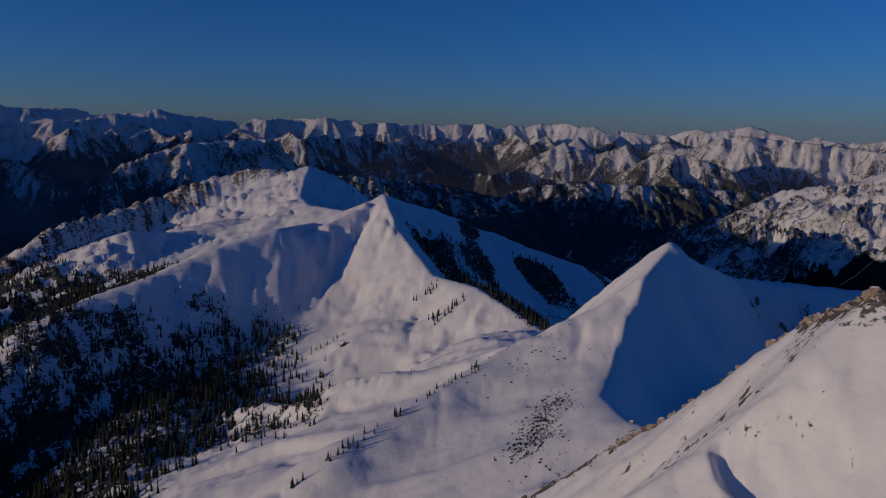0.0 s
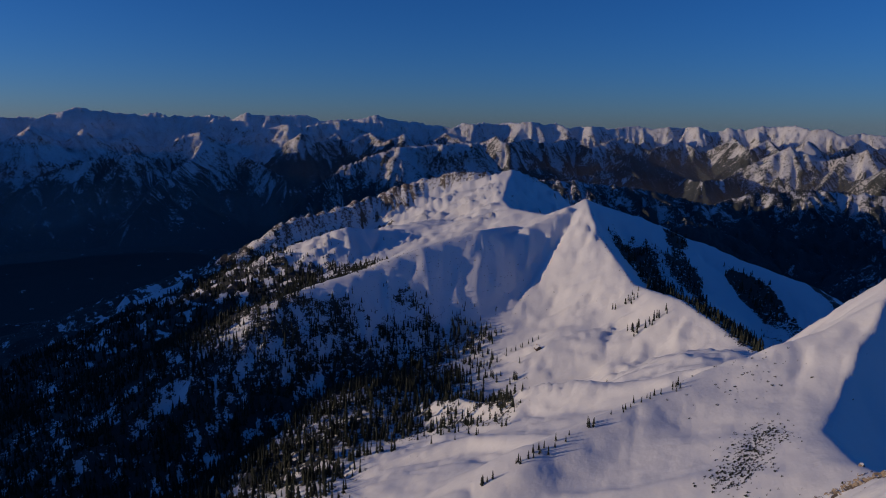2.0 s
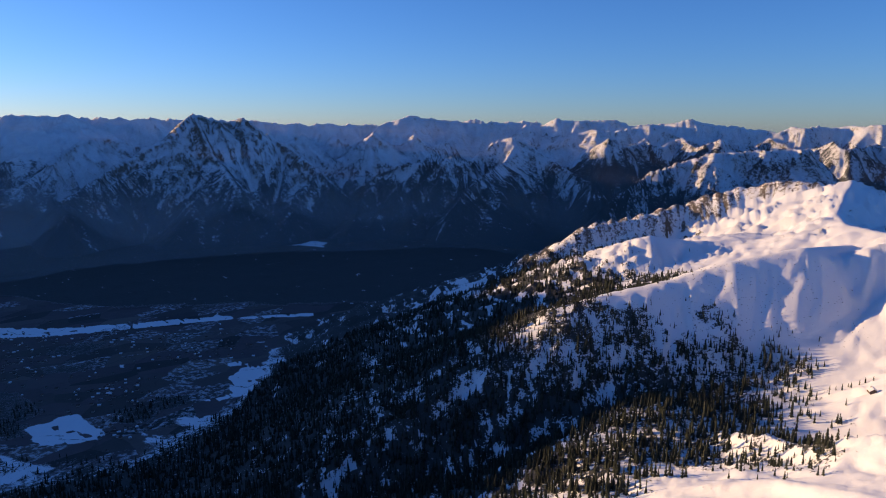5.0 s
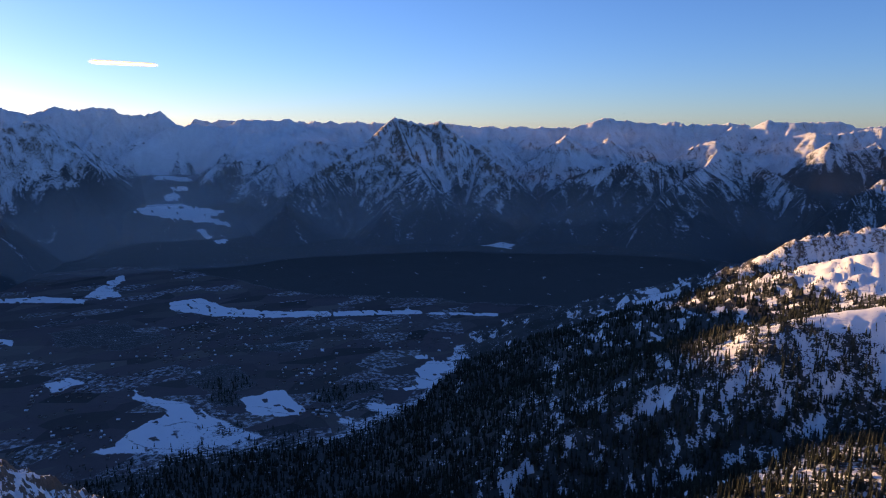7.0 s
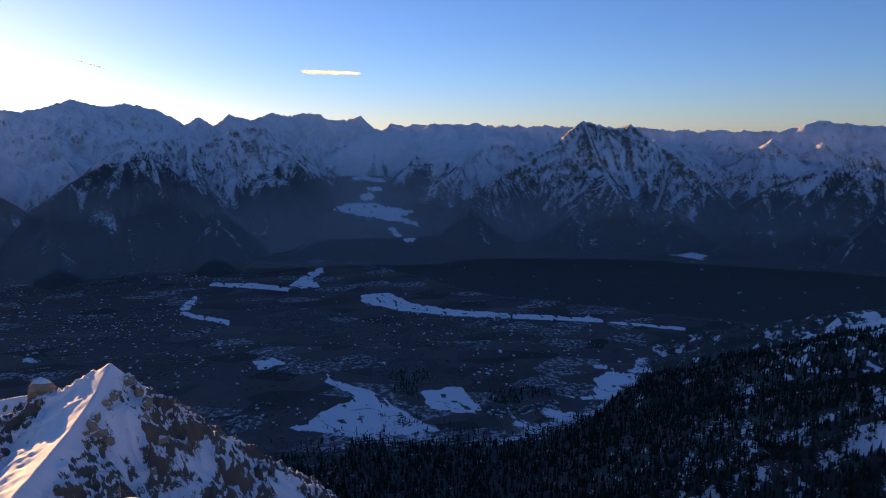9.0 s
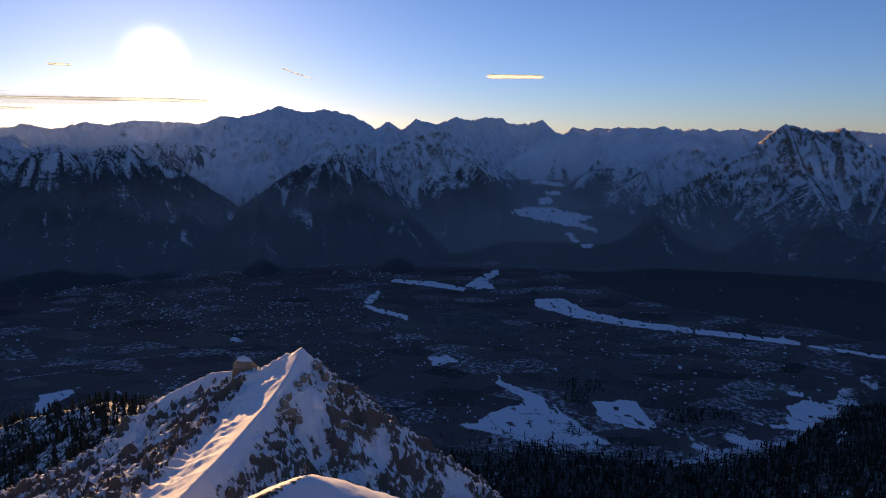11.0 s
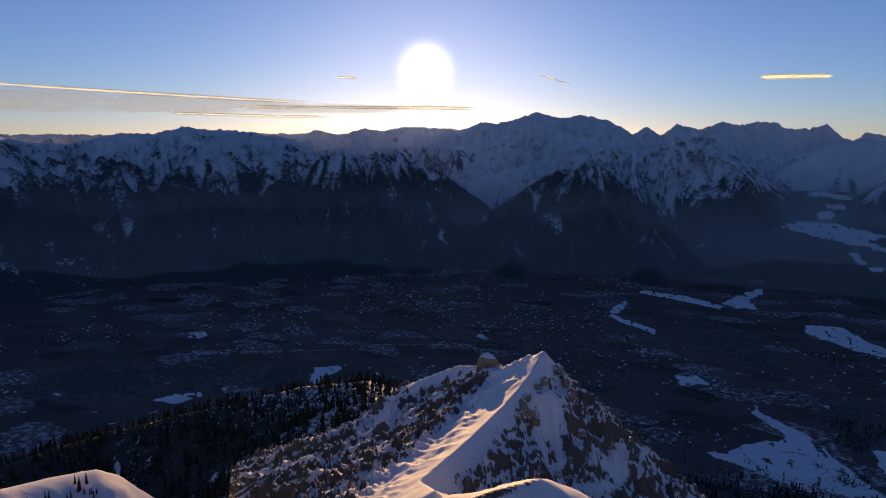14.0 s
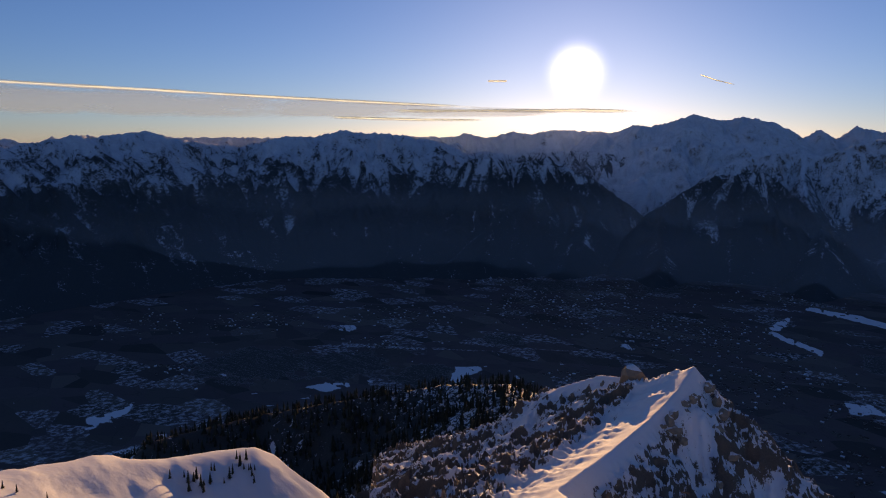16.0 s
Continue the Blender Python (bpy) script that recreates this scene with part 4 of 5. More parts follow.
massif("long dark wooded ridge with snow on its back", [(-32, 2900, -4.5), (-22, 2800, -4.8), (-14, 2700, -4.6), (-8, 2650, -4.5), (-4, 2600, -5.0), (0, 2500, -6.5), (3.5, 2400, -8.0)], 350, 41, slope=0.55, gap=300, jag=5)
# added hill, mostly hidden, put here to shade the wooded ridge beyond
massif("added wooded hill behind the home crest that casts shade", [(-3, 2300, -6.2), (4, 2250, -4.9), (9, 2200, -4.4), (14, 2200, -4.3), (19, 2250, -4.9), (24, 2300, -6.8)], 390, 59, slope=0.5, gap=280, jag=4)
# next three: raised treeline paints woods where the feet would lie in shade
massif("snow pyramid lit by the low sun", rows_at(3400, (-20, -3.4), (-16.5, -2.2), (-13.9, -2.0), (-11, -3.9)), 345, 42, jag=4, gap=260)
massif("snow pyramid lit by the low sun", rows_at(3900, (-11.5, -1.5), (-9, -2.4), (-6.6, -1.4), (-3.2, -3.2)), 345, 43, jag=4, gap=260)
massif("broad sunlit snow mountain", rows_at(4000, (-31, -1.7), (-24, -1.0), (-19.7, -0.6), (-16.8, -1.6), (-14, -1.8)), 340, 44, jag=5)
massif("round-backed snow mountain with a wooded foot", [(-36, 1900, -1.0), (-31, 1950, -2.2), (-28, 2000, -3.6), (-23, 2050, -4.6), (-20, 2000, -6.5), (-16, 1950, -8.8)], 300, 45, jag=3, slope=0.55, gap=250, dr=8.0, daz=0.12)


def broken_chain(label, az0, az1, r, el, swing, treeline, seed, step=1.6):
    """A lower chain of separate summits in front of the far range."""
    rng = random.Random(seed)
    rows, a, up = [], az0, True
    while a < az1:
        rows.append((a, r * rng.uniform(0.95, 1.05), el + (swing if up else -swing) * rng.uniform(0.4, 1.2)))
        a, up = a + step * rng.uniform(0.6, 1.4), not up
    return massif(label, rows, treeline, seed, jag=12)


# woods painted high on both chains in place of blue shade below the summits
broken_chain("chain of snow summits lit from the side", -33, 8, 4250, -1.35, 0.55, 430, 51)
broken_chain("chain of snow summits lit from the side", 6, 33, 4150, -1.2, 0.5, 430, 52)
broken_chain("shaded snow summits with wooded feet", -6, 22, 3700, -4.0, 0.3, 380, 53)
broken_chain("shaded snow summits with wooded feet", 44, 60, 4250, -0.9, 0.5, 300, 54)
broken_chain("pale snow summits in the backlight", 122, 158, 4350, 0.0, 0.35, 400, 56)


# ---- trees ----
def ground_at(x, y):
    return on_ground("z", x, y)


def spruce_crown(h, w, tiers, sides, rng):
    """Points and triangles of a spruce's crown: ragged skirts of drooping boughs, one over the other."""
    v, f = [], []
    for k in range(tiers):
        z0, z1 = h * (0.06 + 0.84 * k / tiers), h * (0.06 + 0.94 * (k + 1.45) / (tiers + 0.6))
        rad = w * (1 - 0.86 * k / tiers)
        top = len(v)
        v.append((rng.uniform(-0.05, 0.05) * w, rng.uniform(-0.05, 0.05) * w, min(z1, h)))
        for i in range(sides):
            a = 2 * math.pi * (i + rng.uniform(-0.3, 0.3)) / sides
            q = rad * (rng.uniform(0.85, 1.15) if i % 2 else rng.uniform(0.5, 0.75))
            v.append((q * math.cos(a), q * math.sin(a), z0 + (0.0 if i % 2 else 0.06 * h) + rng.uniform(-0.02, 0.02) * h))
        for i in range(sides):
            f.append((top, top + 1 + i, top + 1 + (i + 1) % sides))
    return np.array(v), np.array(f)


def foliage():
    n = Nodes("spruce_needles")
    info = n.t.nodes.new("ShaderNodeObjectInfo")
    geo = n.t.nodes.new("ShaderNodeNewGeometry")
    rnd = n.math("FRACT", n.math("ADD", info.outputs["Random"], geo.outputs["Random Per Island"]))
    co = n.coord()
    base = n.mix(rnd, (0.022, 0.028, 0.020, 1), (0.060, 0.064, 0.046, 1))
    up = n.t.nodes.new("ShaderNodeSeparateXYZ")
    n.t.links.new(geo.outputs["Normal"], up.inputs[0])
    patch = n.noise(co, 0.9, 3)
    dust = n.math("MULTIPLY", n.ramp(n.math("ADD", up.outputs["Z"], n.math("MULTIPLY", patch, 0.6)), 0.95, 1.25), 0.35)
    return n.done(n.mix(dust, base, (0.7, 0.72, 0.76, 1)), 0.85, n.bump(n.noise(co, 2.5, 4), 0.7, 0.4), 0.1)


def bark():
    n = Nodes("spruce_bark")
    co = n.coord((1, 1, 0.25))
    return n.done(n.mix(n.noise(co, 6, 4), (0.05, 0.037, 0.028, 1), (0.13, 0.1, 0.08, 1)), 0.9, n.bump(n.noise(co, 9, 4), 0.6, 0.05), 0.1)


MAT_NEEDLE, MAT_BARK = foliage(), bark()


def raw_mesh(name, v, f, mat, smooth_faces=False):
    me = bpy.data.meshes.new(name)
    v, f = np.asarray(v, np.float32), np.asarray(f, np.int32)
    k = f.shape[1]
    me.vertices.add(len(v))
    me.vertices.foreach_set("co", v.ravel())
    me.loops.add(f.size)
    me.loops.foreach_set("vertex_index", f.ravel())
    me.polygons.add(len(f))
    me.polygons.foreach_set("loop_start", np.arange(0, f.size, k, dtype=np.int32))
    me.polygons.foreach_set("use_smooth", np.full(len(f), smooth_faces, bool))
    me.update(calc_edges=True)
    me.materials.append(mat)
    return me


TREE_RNG = random.Random(5)
FAR_FORMS = [spruce_crown(1.0, 0.19, 2, 6, TREE_RNG) for _ in range(8)]
MID_FORMS = [spruce_crown(1.0, 0.17, 4, 8, TREE_RNG) for _ in range(8)]


def forest(name, x, y, h, forms, label):
    """Many spruces in one mesh."""
    z = ground_at(x, y)
    vs, fs, base = [], [], 0
    rng = np.random.default_rng(7)
    kind = rng.integers(0, len(forms), len(x))
    turn = rng.uniform(0, 6.28, len(x))
    wide = rng.uniform(0.8, 1.25, len(x))
    for k, (v, f) in enumerate(forms):
        m = kind == k
        c, s = np.cos(turn[m])[:, None], np.sin(turn[m])[:, None]
        hh, ww = h[m][:, None], (h * wide)[m][:, None]
        px = x[m][:, None] + ww * (c * v[None, :, 0] - s * v[None, :, 1])
        py = y[m][:, None] + ww * (s * v[None, :, 0] + c * v[None, :, 1])
        pz = z[m][:, None] - 0.4 + hh * v[None, :, 2]
        vs.append(np.stack([px, py, pz], -1).reshape(-1, 3))
        fs.append((f[None] + base + (np.arange(m.sum()) * len(v))[:, None, None]).reshape(-1, 3))
        base += m.sum() * len(v)
    ob = new(name, raw_mesh(name, np.vstack(vs), np.vstack(fs), MAT_NEEDLE))
    return tagged(ob, label, "forest", kind="stuff")


def scatter(n, az0, az1, r0, r1, seed):
    """Places spread evenly over a stretch of the plan, kept where trees grow."""
    rng = np.random.default_rng(seed)
    a = np.radians(rng.uniform(az0, az1, n))
    r = np.sqrt(rng.uniform(r0 * r0, r1 * r1, n))
    x, y = -r * np.sin(a), r * np.cos(a)
    z, w, flat = on_ground("z", x, y), on_ground("wood", x, y), on_ground("flat", x, y)
    w = np.where(flat > 0.5, w * 0.7, w)
    clump = fbm(x / 28, y / 28, 3, 85)
    keep = rng.uniform(0.25, 1.0, n) < w * 1.05 + 0.5 * clump * (w > 0.03)
    x, y, z, w = x[keep], y[keep], z[keep], w[keep]
    h = rng.uniform(7, 17, len(x)) * (0.5 + 0.5 * np.clip(w, 0, 1)) * np.where(z > 300, 0.75, 1.0)
    return x, y, h


x, y, h = scatter(18500, -6, 90, 420, 900, 1)
forest("spruce_forest", x, y, h, MID_FORMS, "dark spruce wood on the snowy slope below the bowl")
x, y, h = scatter(24000, -8, 95, 900, 1560, 2)
forest("spruce_forest", x, y, h, FAR_FORMS, "dense dark spruce forest falling to the valley")
x, y, h = scatter(11000, 88, 158, 380, 1150, 3)
forest("spruce_forest", x, y, h, FAR_FORMS, "dense dark spruce forest below the rock peak")


# ---- small things ----
def part(name, v, f, mat, parent, label="", smooth_faces=False):
    ob = new(name, raw_mesh(name, v, f, mat, smooth_faces))
    ob.parent = parent
    return tagged(ob, label) if label else ob


def plain(name, lo, hi, rough=0.7, scale=4.0, bump=0.3, metal=0.0):
    """A painted, wooden or metal surface with fine grain and stains."""
    n = Nodes(name)
    co = n.coord()
    a, b = n.noise(co, scale, 5), n.noise(co, scale * 0.17, 3)
    col = n.mix(n.math("MULTIPLY_ADD", a, 0.6, n.math("MULTIPLY", b, 0.4)), (*lo, 1), (*hi, 1))
    n.b.inputs["Metallic"].default_value = metal
    return n.done(col, n.math("ADD", rough - 0.1, n.math("MULTIPLY", a, 0.2)), n.bump(a, bump, 0.03), 0.3)


MAT_STONE = plain("limestone", (0.12, 0.095, 0.07), (0.42, 0.34, 0.25), 0.9, 0.9, 0.8)
MAT_TIMBER = plain("weathered_timber", (0.06, 0.045, 0.035), (0.17, 0.13, 0.10), 0.85, 3.0)
MAT_STEEL = plain("galvanised_steel", (0.18, 0.18, 0.19), (0.36, 0.36, 0.37), 0.45, 2.0, 0.1, 0.8)
MAT_ROOF_SNOW = plain("roof_snow", (0.70, 0.72, 0.76), (0.86, 0.86, 0.88), 0.8, 0.6)
MAT_ROOF_TILE = plain("dark_roof", (0.05, 0.035, 0.03), (0.13, 0.09, 0.075), 0.8, 1.2)
MAT_PLASTER = plain("house_plaster", (0.22, 0.20, 0.18), (0.48, 0.45, 0.41), 0.85, 1.0)


def box_mesh(x0, x1, y0, y1, z0, z1):
    v = [(x, y, z) for x in (x0, x1) for y in (y0, y1) for z in (z0, z1)]
    f = [(0, 1, 3, 2), (4, 6, 7, 5), (0, 4, 5, 1), (2, 3, 7, 6), (0, 2, 6, 4), (1, 5, 7, 3)]
    return np.array(v, float), np.array(f)


def tube(points, radius, sides=6):
    """A round bar along points, narrowing where radius is a list."""
    rad = radius if isinstance(radius, (list, tuple)) else [radius] * len(points)
    v, f = [], []
    for i, (p, q) in enumerate(zip(points, rad)):
        a, b = Vector(points[max(i - 1, 0)]), Vector(points[min(i + 1, len(points) - 1)])
        rot = (b - a).to_track_quat("Z", "Y")
        for k in range(sides):
            w = 2 * math.pi * k / sides
            v.append(tuple(Vector(p) + rot @ Vector((q * math.cos(w), q * math.sin(w), 0))))
    for i in range(len(points) - 1):
        for k in range(sides):
            m = (k + 1) % sides
            f.append((i * sides + k, i * sides + m, (i + 1) * sides + m, (i + 1) * sides + k))
    return np.array(v), np.array(f)


def empty(name, x, y, z, label, category, group="", rz=0.0):
    e = new(name)
    e.matrix_basis = pose(x, y, z, 0, 0, rz)
    e.empty_display_size = 1.0
    return tagged(e, label, category, group)


def z_at(x, y):
    return float(ground_at(np.array([x]), np.array([y]))[0])


# summit cross on the dome, and the mast on the next summit
def summit_cross():
    x, y = -235.0, -45.0
    c = empty("summit_cross", x, y, z_at(x, y) - 0.3, "weathered timber summit cross standing in the snow", "summit cross", rz=100)
    part("post", *box_mesh(-0.16, 0.16, -0.16, 0.16, 0, 4.6), MAT_TIMBER, c)
    part("crossbar", *box_mesh(-1.25, 1.25, -0.13, 0.13, 3.1, 3.42), MAT_TIMBER, c)
    for k, s in enumerate((-1, 1)):
        part("stay_wire", *tube([(s * 1.1, 0, 3.2), (s * 2.4, 0.6, 0.1)], 0.025, 4), MAT_STEEL, c)


def summit_mast():
    x, y = -153.0, 1079.0
    c = empty("mast", x, y, z_at(x, y) - 0.5, "slender steel mast on the snowy summit", "mast")
    part("pole", *tube([(0, 0, 0), (0, 0, 8), (0, 0, 15)], [0.38, 0.3, 0.18], 8), MAT_STEEL, c)
    part("footing", *box_mesh(-1.6, 1.6, -1.6, 1.6, -1.0, 0.9), MAT_STONE, c)
    for z in (9.0, 12.0):
        part("bracket", *box_mesh(-1.5, 1.5, -0.12, 0.12, z, z + 0.3), MAT_STEEL, c)


summit_cross()
summit_mast()


def gabled(w, l, h, top, eave=0.5):
    """Walls with gables, and a roof slab that overhangs them."""
    v = [(-w, -l, 0), (w, -l, 0), (w, l, 0), (-w, l, 0), (-w, -l, h), (w, -l, h), (w, l, h), (-w, l, h), (0, -l, top), (0, l, top)]
    tri = [(0, 1, 5), (0, 5, 4), (1, 2, 6), (1, 6, 5), (2, 3, 7), (2, 7, 6), (3, 0, 4), (3, 4, 7), (4, 5, 8), (6, 7, 9)]
    q = (top - h) / w
    e, t = eave, 0.28
    rv, rf = [], []
    for s in (-1, 1):
        b = len(rv)
        for yy in (-l - e, l + e):
            for dz in (0.02, t):
                rv += [(0, yy, top + dz), (s * (w + e), yy, h - e * q + dz)]
        for a in ((0, 1, 5, 4), (2, 6, 7, 3), (0, 2, 3, 1), (4, 5, 7, 6), (1, 3, 7, 5), (0, 4, 6, 2)):
            rf.append(tuple(b + i for i in a))
    return np.array(v, float), np.array(tri), np.array(rv, float), np.array(rf)


def hut(x, y, rz, label):
    c = empty("alpine_hut", x, y, z_at(x, y) - 0.4, label, "hut", rz=rz)
    v, t, rv, rf = gabled(3.2, 4.4, 3.0, 5.2, 0.7)
    part("wall", v, t, MAT_TIMBER, c)
    part("roof", rv, rf, MAT_ROOF_SNOW, c, "snow-covered gable roof")
    part("door", *box_mesh(3.2, 3.27, -0.5, 0.5, 0.2, 2.2), MAT_ROOF_TILE, c)
    part("chimney", *box_mesh(-1.3, -0.7, 1.0, 1.6, 3.6, 6.0), MAT_STONE, c)


hut(-145, 705, 30, "timber hut half buried in snow in the bowl")
hut(-300, 735, 15, "timber hut at the edge of the spruce wood")

# lift cable over the saddle
cab = empty("lift_cable", 0, 0, 0, "thin dark cable running down to the saddle", "cable")
part("strand", *tube([(194, 373, 467), (178, 330, 481), (162, 290, 495), (134, 220, 522), (112, 165, 546)], 0.09, 5), MAT_STEEL, cab)


# boulders on the near crest and blocks of rock by the saddle
def rock_form(seed, flat=0.75):
    bm = bmesh.new()
    bmesh.ops.create_icosphere(bm, subdivisions=2, radius=1.0)
    rng = random.Random(seed)
    off = Vector((rng.uniform(0, 50), rng.uniform(0, 50), rng.uniform(0, 50)))
    cuts = [Vector((rng.gauss(0, 1), rng.gauss(0, 1), rng.gauss(0, 1))).normalized() for _ in range(9)]
    for p in bm.verts:
        n = p.co.normalized()
        q = 1.0
        for c in cuts:
            q = min(q, 0.6 / max(n.dot(c), 0.3)) if n.dot(c) > 0.45 else q
        p.co = n * q * (1 + 0.3 * noise.noise(n * 1.7 + off) + 0.14 * noise.noise(n * 4.5 + off))
        p.co.z *= flat
    v = np.array([p.co[:] for p in bm.verts])
    f = np.array([[q.index for q in t.verts] for t in bm.faces])
    bm.free()
    return v, f


def stone_material():
    n = Nodes("boulder_stone")
    geo = n.t.nodes.new("ShaderNodeNewGeometry")
    info = n.t.nodes.new("ShaderNodeObjectInfo")
    up = n.t.nodes.new("ShaderNodeSeparateXYZ")
    n.t.links.new(geo.outputs["Normal"], up.inputs[0])
    co = n.coord()
    a, b = n.noise(co, 2.2, 6, 0.7), n.noise(co, 0.7, 3)
    col = n.mix(a, (0.11, 0.085, 0.06, 1), (0.46, 0.36, 0.25, 1))
    col = n.mix(n.math("MULTIPLY", info.outputs["Random"], 0.4), col, (0.3, 0.28, 0.26, 1))
    cap = n.ramp(n.math("ADD", up.outputs["Z"], n.math("MULTIPLY", b, 0.5)), 0.95, 1.1)
    return n.done(n.mix(cap, col, (0.82, 0.83, 0.85, 1)), 0.9, n.bump(a, 0.9, 0.15), 0.2)


MAT_BOULDER = stone_material()
ROCKS = [raw_mesh("boulder", *rock_form(k), MAT_BOULDER) for k in range(8)]


def boulder(x, y, z, size, rng, name="boulder", label="sharp limestone boulder capped with snow on the crest"):
    ob = new(name, rng.choice(ROCKS))
    ob.matrix_basis = Matrix.LocRotScale((x, y, z - size * 0.15), Euler((rng.uniform(-0.4, 0.4), rng.uniform(-0.4, 0.4), rng.uniform(0, 6.28))), (size * rng.uniform(0.8, 1.3), size * rng.uniform(0.7, 1.1), size * rng.uniform(0.7, 1.2)))
    return tagged(ob, label, "boulder", "boulders on the crest")


brng = random.Random(11)
crest_line = CREST.p[6:15]
rocks = []
for k in range(150):
    t = brng.uniform(0, len(crest_line) - 1.001)
    i = int(t)
    p = crest_line[i] + (t - i) * (crest_line[i + 1] - crest_line[i])
    n = np.array([crest_line[i + 1][1] - crest_line[i][1], -(crest_line[i + 1][0] - crest_line[i][0])])
    n = n / np.hypot(*n)
    down = brng.choice([0.0, 0.0, 1.0])
    off = brng.uniform(-1.5, 2.5) - down * abs(brng.gauss(0, 11))
    q = p[:2] + n * off
    size = 0.25 + 1.3 * brng.random() ** 3 if not down else 0.2 + 0.8 * brng.random() ** 3
    rocks.append((q[0], q[1], size, "sharp limestone boulder capped with snow on the crest"))
rock_band = [tuple(p[:2]) for p in CREST.p[7:14]]   # the broken edge of the near flank
for k in range(150):
    t = brng.uniform(0, len(rock_band) - 1.001)
    i = int(t)
    a, b = rock_band[i], rock_band[i + 1]
    size = 0.3 + 1.2 * brng.random() ** 2.5
    rocks.append((a[0] + (t - i) * (b[0] - a[0]) + brng.gauss(0, 1.8), a[1] + (t - i) * (b[1] - a[1]) + brng.gauss(0, 1.8), size, "broken limestone block of the rocky crest edge"))
for k in range(26):
    a = brng.uniform(0, 1)
    rocks.append((72 + brng.gauss(0, 6), 250 + 40 * a + brng.gauss(0, 4), 0.4 + 1.6 * brng.random() ** 2, "limestone block by the snowy saddle"))
zs = ground_at([q[0] for q in rocks], [q[1] for q in rocks])
for (x, y, size, label), z in zip(rocks, zs):
    boulder(x, y, z, size, brng, label=label)
crag_rng = random.Random(77)
OUTCROPS = [raw_mesh("rock_outcrop", *rock_form(60 + k, 1.0), MAT_BOULDER) for k in range(9)]
rim = [tuple(p[:2]) for p in CREST.p[7:13]]
for k in range(120):
    t = (k + brng.uniform(0.1, 0.9)) / 120 * (len(rim) - 1)
    i = min(int(t), len(rim) - 2)
    a, b = Vector(rim[i]), Vector(rim[i + 1])
    way = (b - a).normalized()
    p = a.lerp(b, t - i) + Vector((way.y, -way.x)) * brng.uniform(-2.2, 1.4)
    size = 0.5 + 1.3 * brng.random() ** 1.8
    ob = new("rock_outcrop", OUTCROPS[k % 9])
    ob.matrix_basis = Matrix.LocRotScale((p.x, p.y, float(on_ground("z", p.x, p.y)) - 0.1 * size), Euler((brng.uniform(-0.3, 0.3), brng.uniform(-0.3, 0.3), math.atan2(way.y, way.x) + brng.gauss(0, 0.5))), (size * brng.uniform(1.0, 2.0), size * brng.uniform(0.5, 0.9), size * brng.uniform(0.7, 1.3)))
    tagged(ob, "cracked brown limestone outcrop along the snowy rim", "rock outcrop", "rock outcrops of the rim")
for k in range(30):   # crags that stand out of the peak's shaded side
    t = crag_rng.uniform(0.0, 2.3)
    i = int(t)
    p = PEAK.p[i] + (t - i) * (PEAK.p[i + 1] - PEAK.p[i]) + (crag_rng.uniform(-4, 4), crag_rng.choice((6, 10, 16, 24, 34)) + crag_rng.uniform(-2, 3), 0)
    if k > 19:
        p = TWIN.p[2 + k % 4] + (crag_rng.uniform(4, 26), crag_rng.uniform(-10, 10), 0)
    a, r = math.degrees(math.atan2(-p[0], p[1])), math.hypot(p[0], p[1])
    z = float(PEAK_Z[np.searchsorted(PEAK_AZ, a), np.searchsorted(PEAK_R, r)])
    size = crag_rng.uniform(2.0, 5.0)
    ob = new("crag", OUTCROPS[k % 9])
    ob.parent = ROCK_PEAK
    ob.matrix_basis = Matrix.LocRotScale((p[0], p[1], z - 0.35 * size), Euler((crag_rng.uniform(-0.4, 0.4), crag_rng.uniform(-0.4, 0.4), crag_rng.uniform(0, 6.28))), (size, size, size * crag_rng.uniform(0.8, 1.5)))
tower = new("rock_tower", raw_mesh("rock_tower", *rock_form(31, 1.1), MAT_BOULDER))
tower.matrix_basis = Matrix.LocRotScale((-435, -127, 400), Euler((0.15, 0.3, 0.6)), (9, 10, 15))
tagged(tower, "brown rock tower beside the craggy peak", "rock tower")


# dwarf pine on the sunny face
def shrubs(name, clusters, label, seed):
    rng = np.random.default_rng(seed)
    xs, ys = [], []
    for cx, cy, sx, sy, n in clusters:
        xs.append(rng.normal(cx, sx, n))
        ys.append(rng.normal(cy, sy, n))
    x, y = np.concatenate(xs), np.concatenate(ys)
    forms = []
    r2 = random.Random(seed)
    for k in range(6):
        v, f = [], []
        for b in range(5):
            cx, cy = r2.uniform(-0.7, 0.7), r2.uniform(-0.7, 0.7)
            i = len(v)
            v += [(cx, cy, r2.uniform(0.6, 1.0))] + [(cx + 0.5 * math.cos(a), cy + 0.5 * math.sin(a), r2.uniform(0, 0.3)) for a in (0, 1.26, 2.5, 3.8, 5.0)]
            f += [(i, i + 1 + q, i + 1 + (q + 1) % 5) for q in range(5)]
        forms.append((np.array(v), np.array(f)))
    ob = forest(name, x, y, rng.uniform(0.3, 0.95, len(x)), forms, label)
    return ob


shrubs("dwarf_pine", [(32, 320, 5, 13, 420), (24, 300, 5, 8, 300), (41, 342, 5, 9, 260), (40, 415, 14, 18, 60), (20, 400, 22, 14, 60), (36, 270, 8, 10, 60), (66, 480, 20, 20, 20)],
       "low dwarf pine poking through thin snow", 3)
shrubs("dwarf_pine", [(-440, -190, 9, 22, 260), (-428, -235, 12, 12, 160), (-300, 860, 55, 45, 500), (-380, 830, 50, 40, 300)], "low dwarf pine scattered on the snow slope", 4)


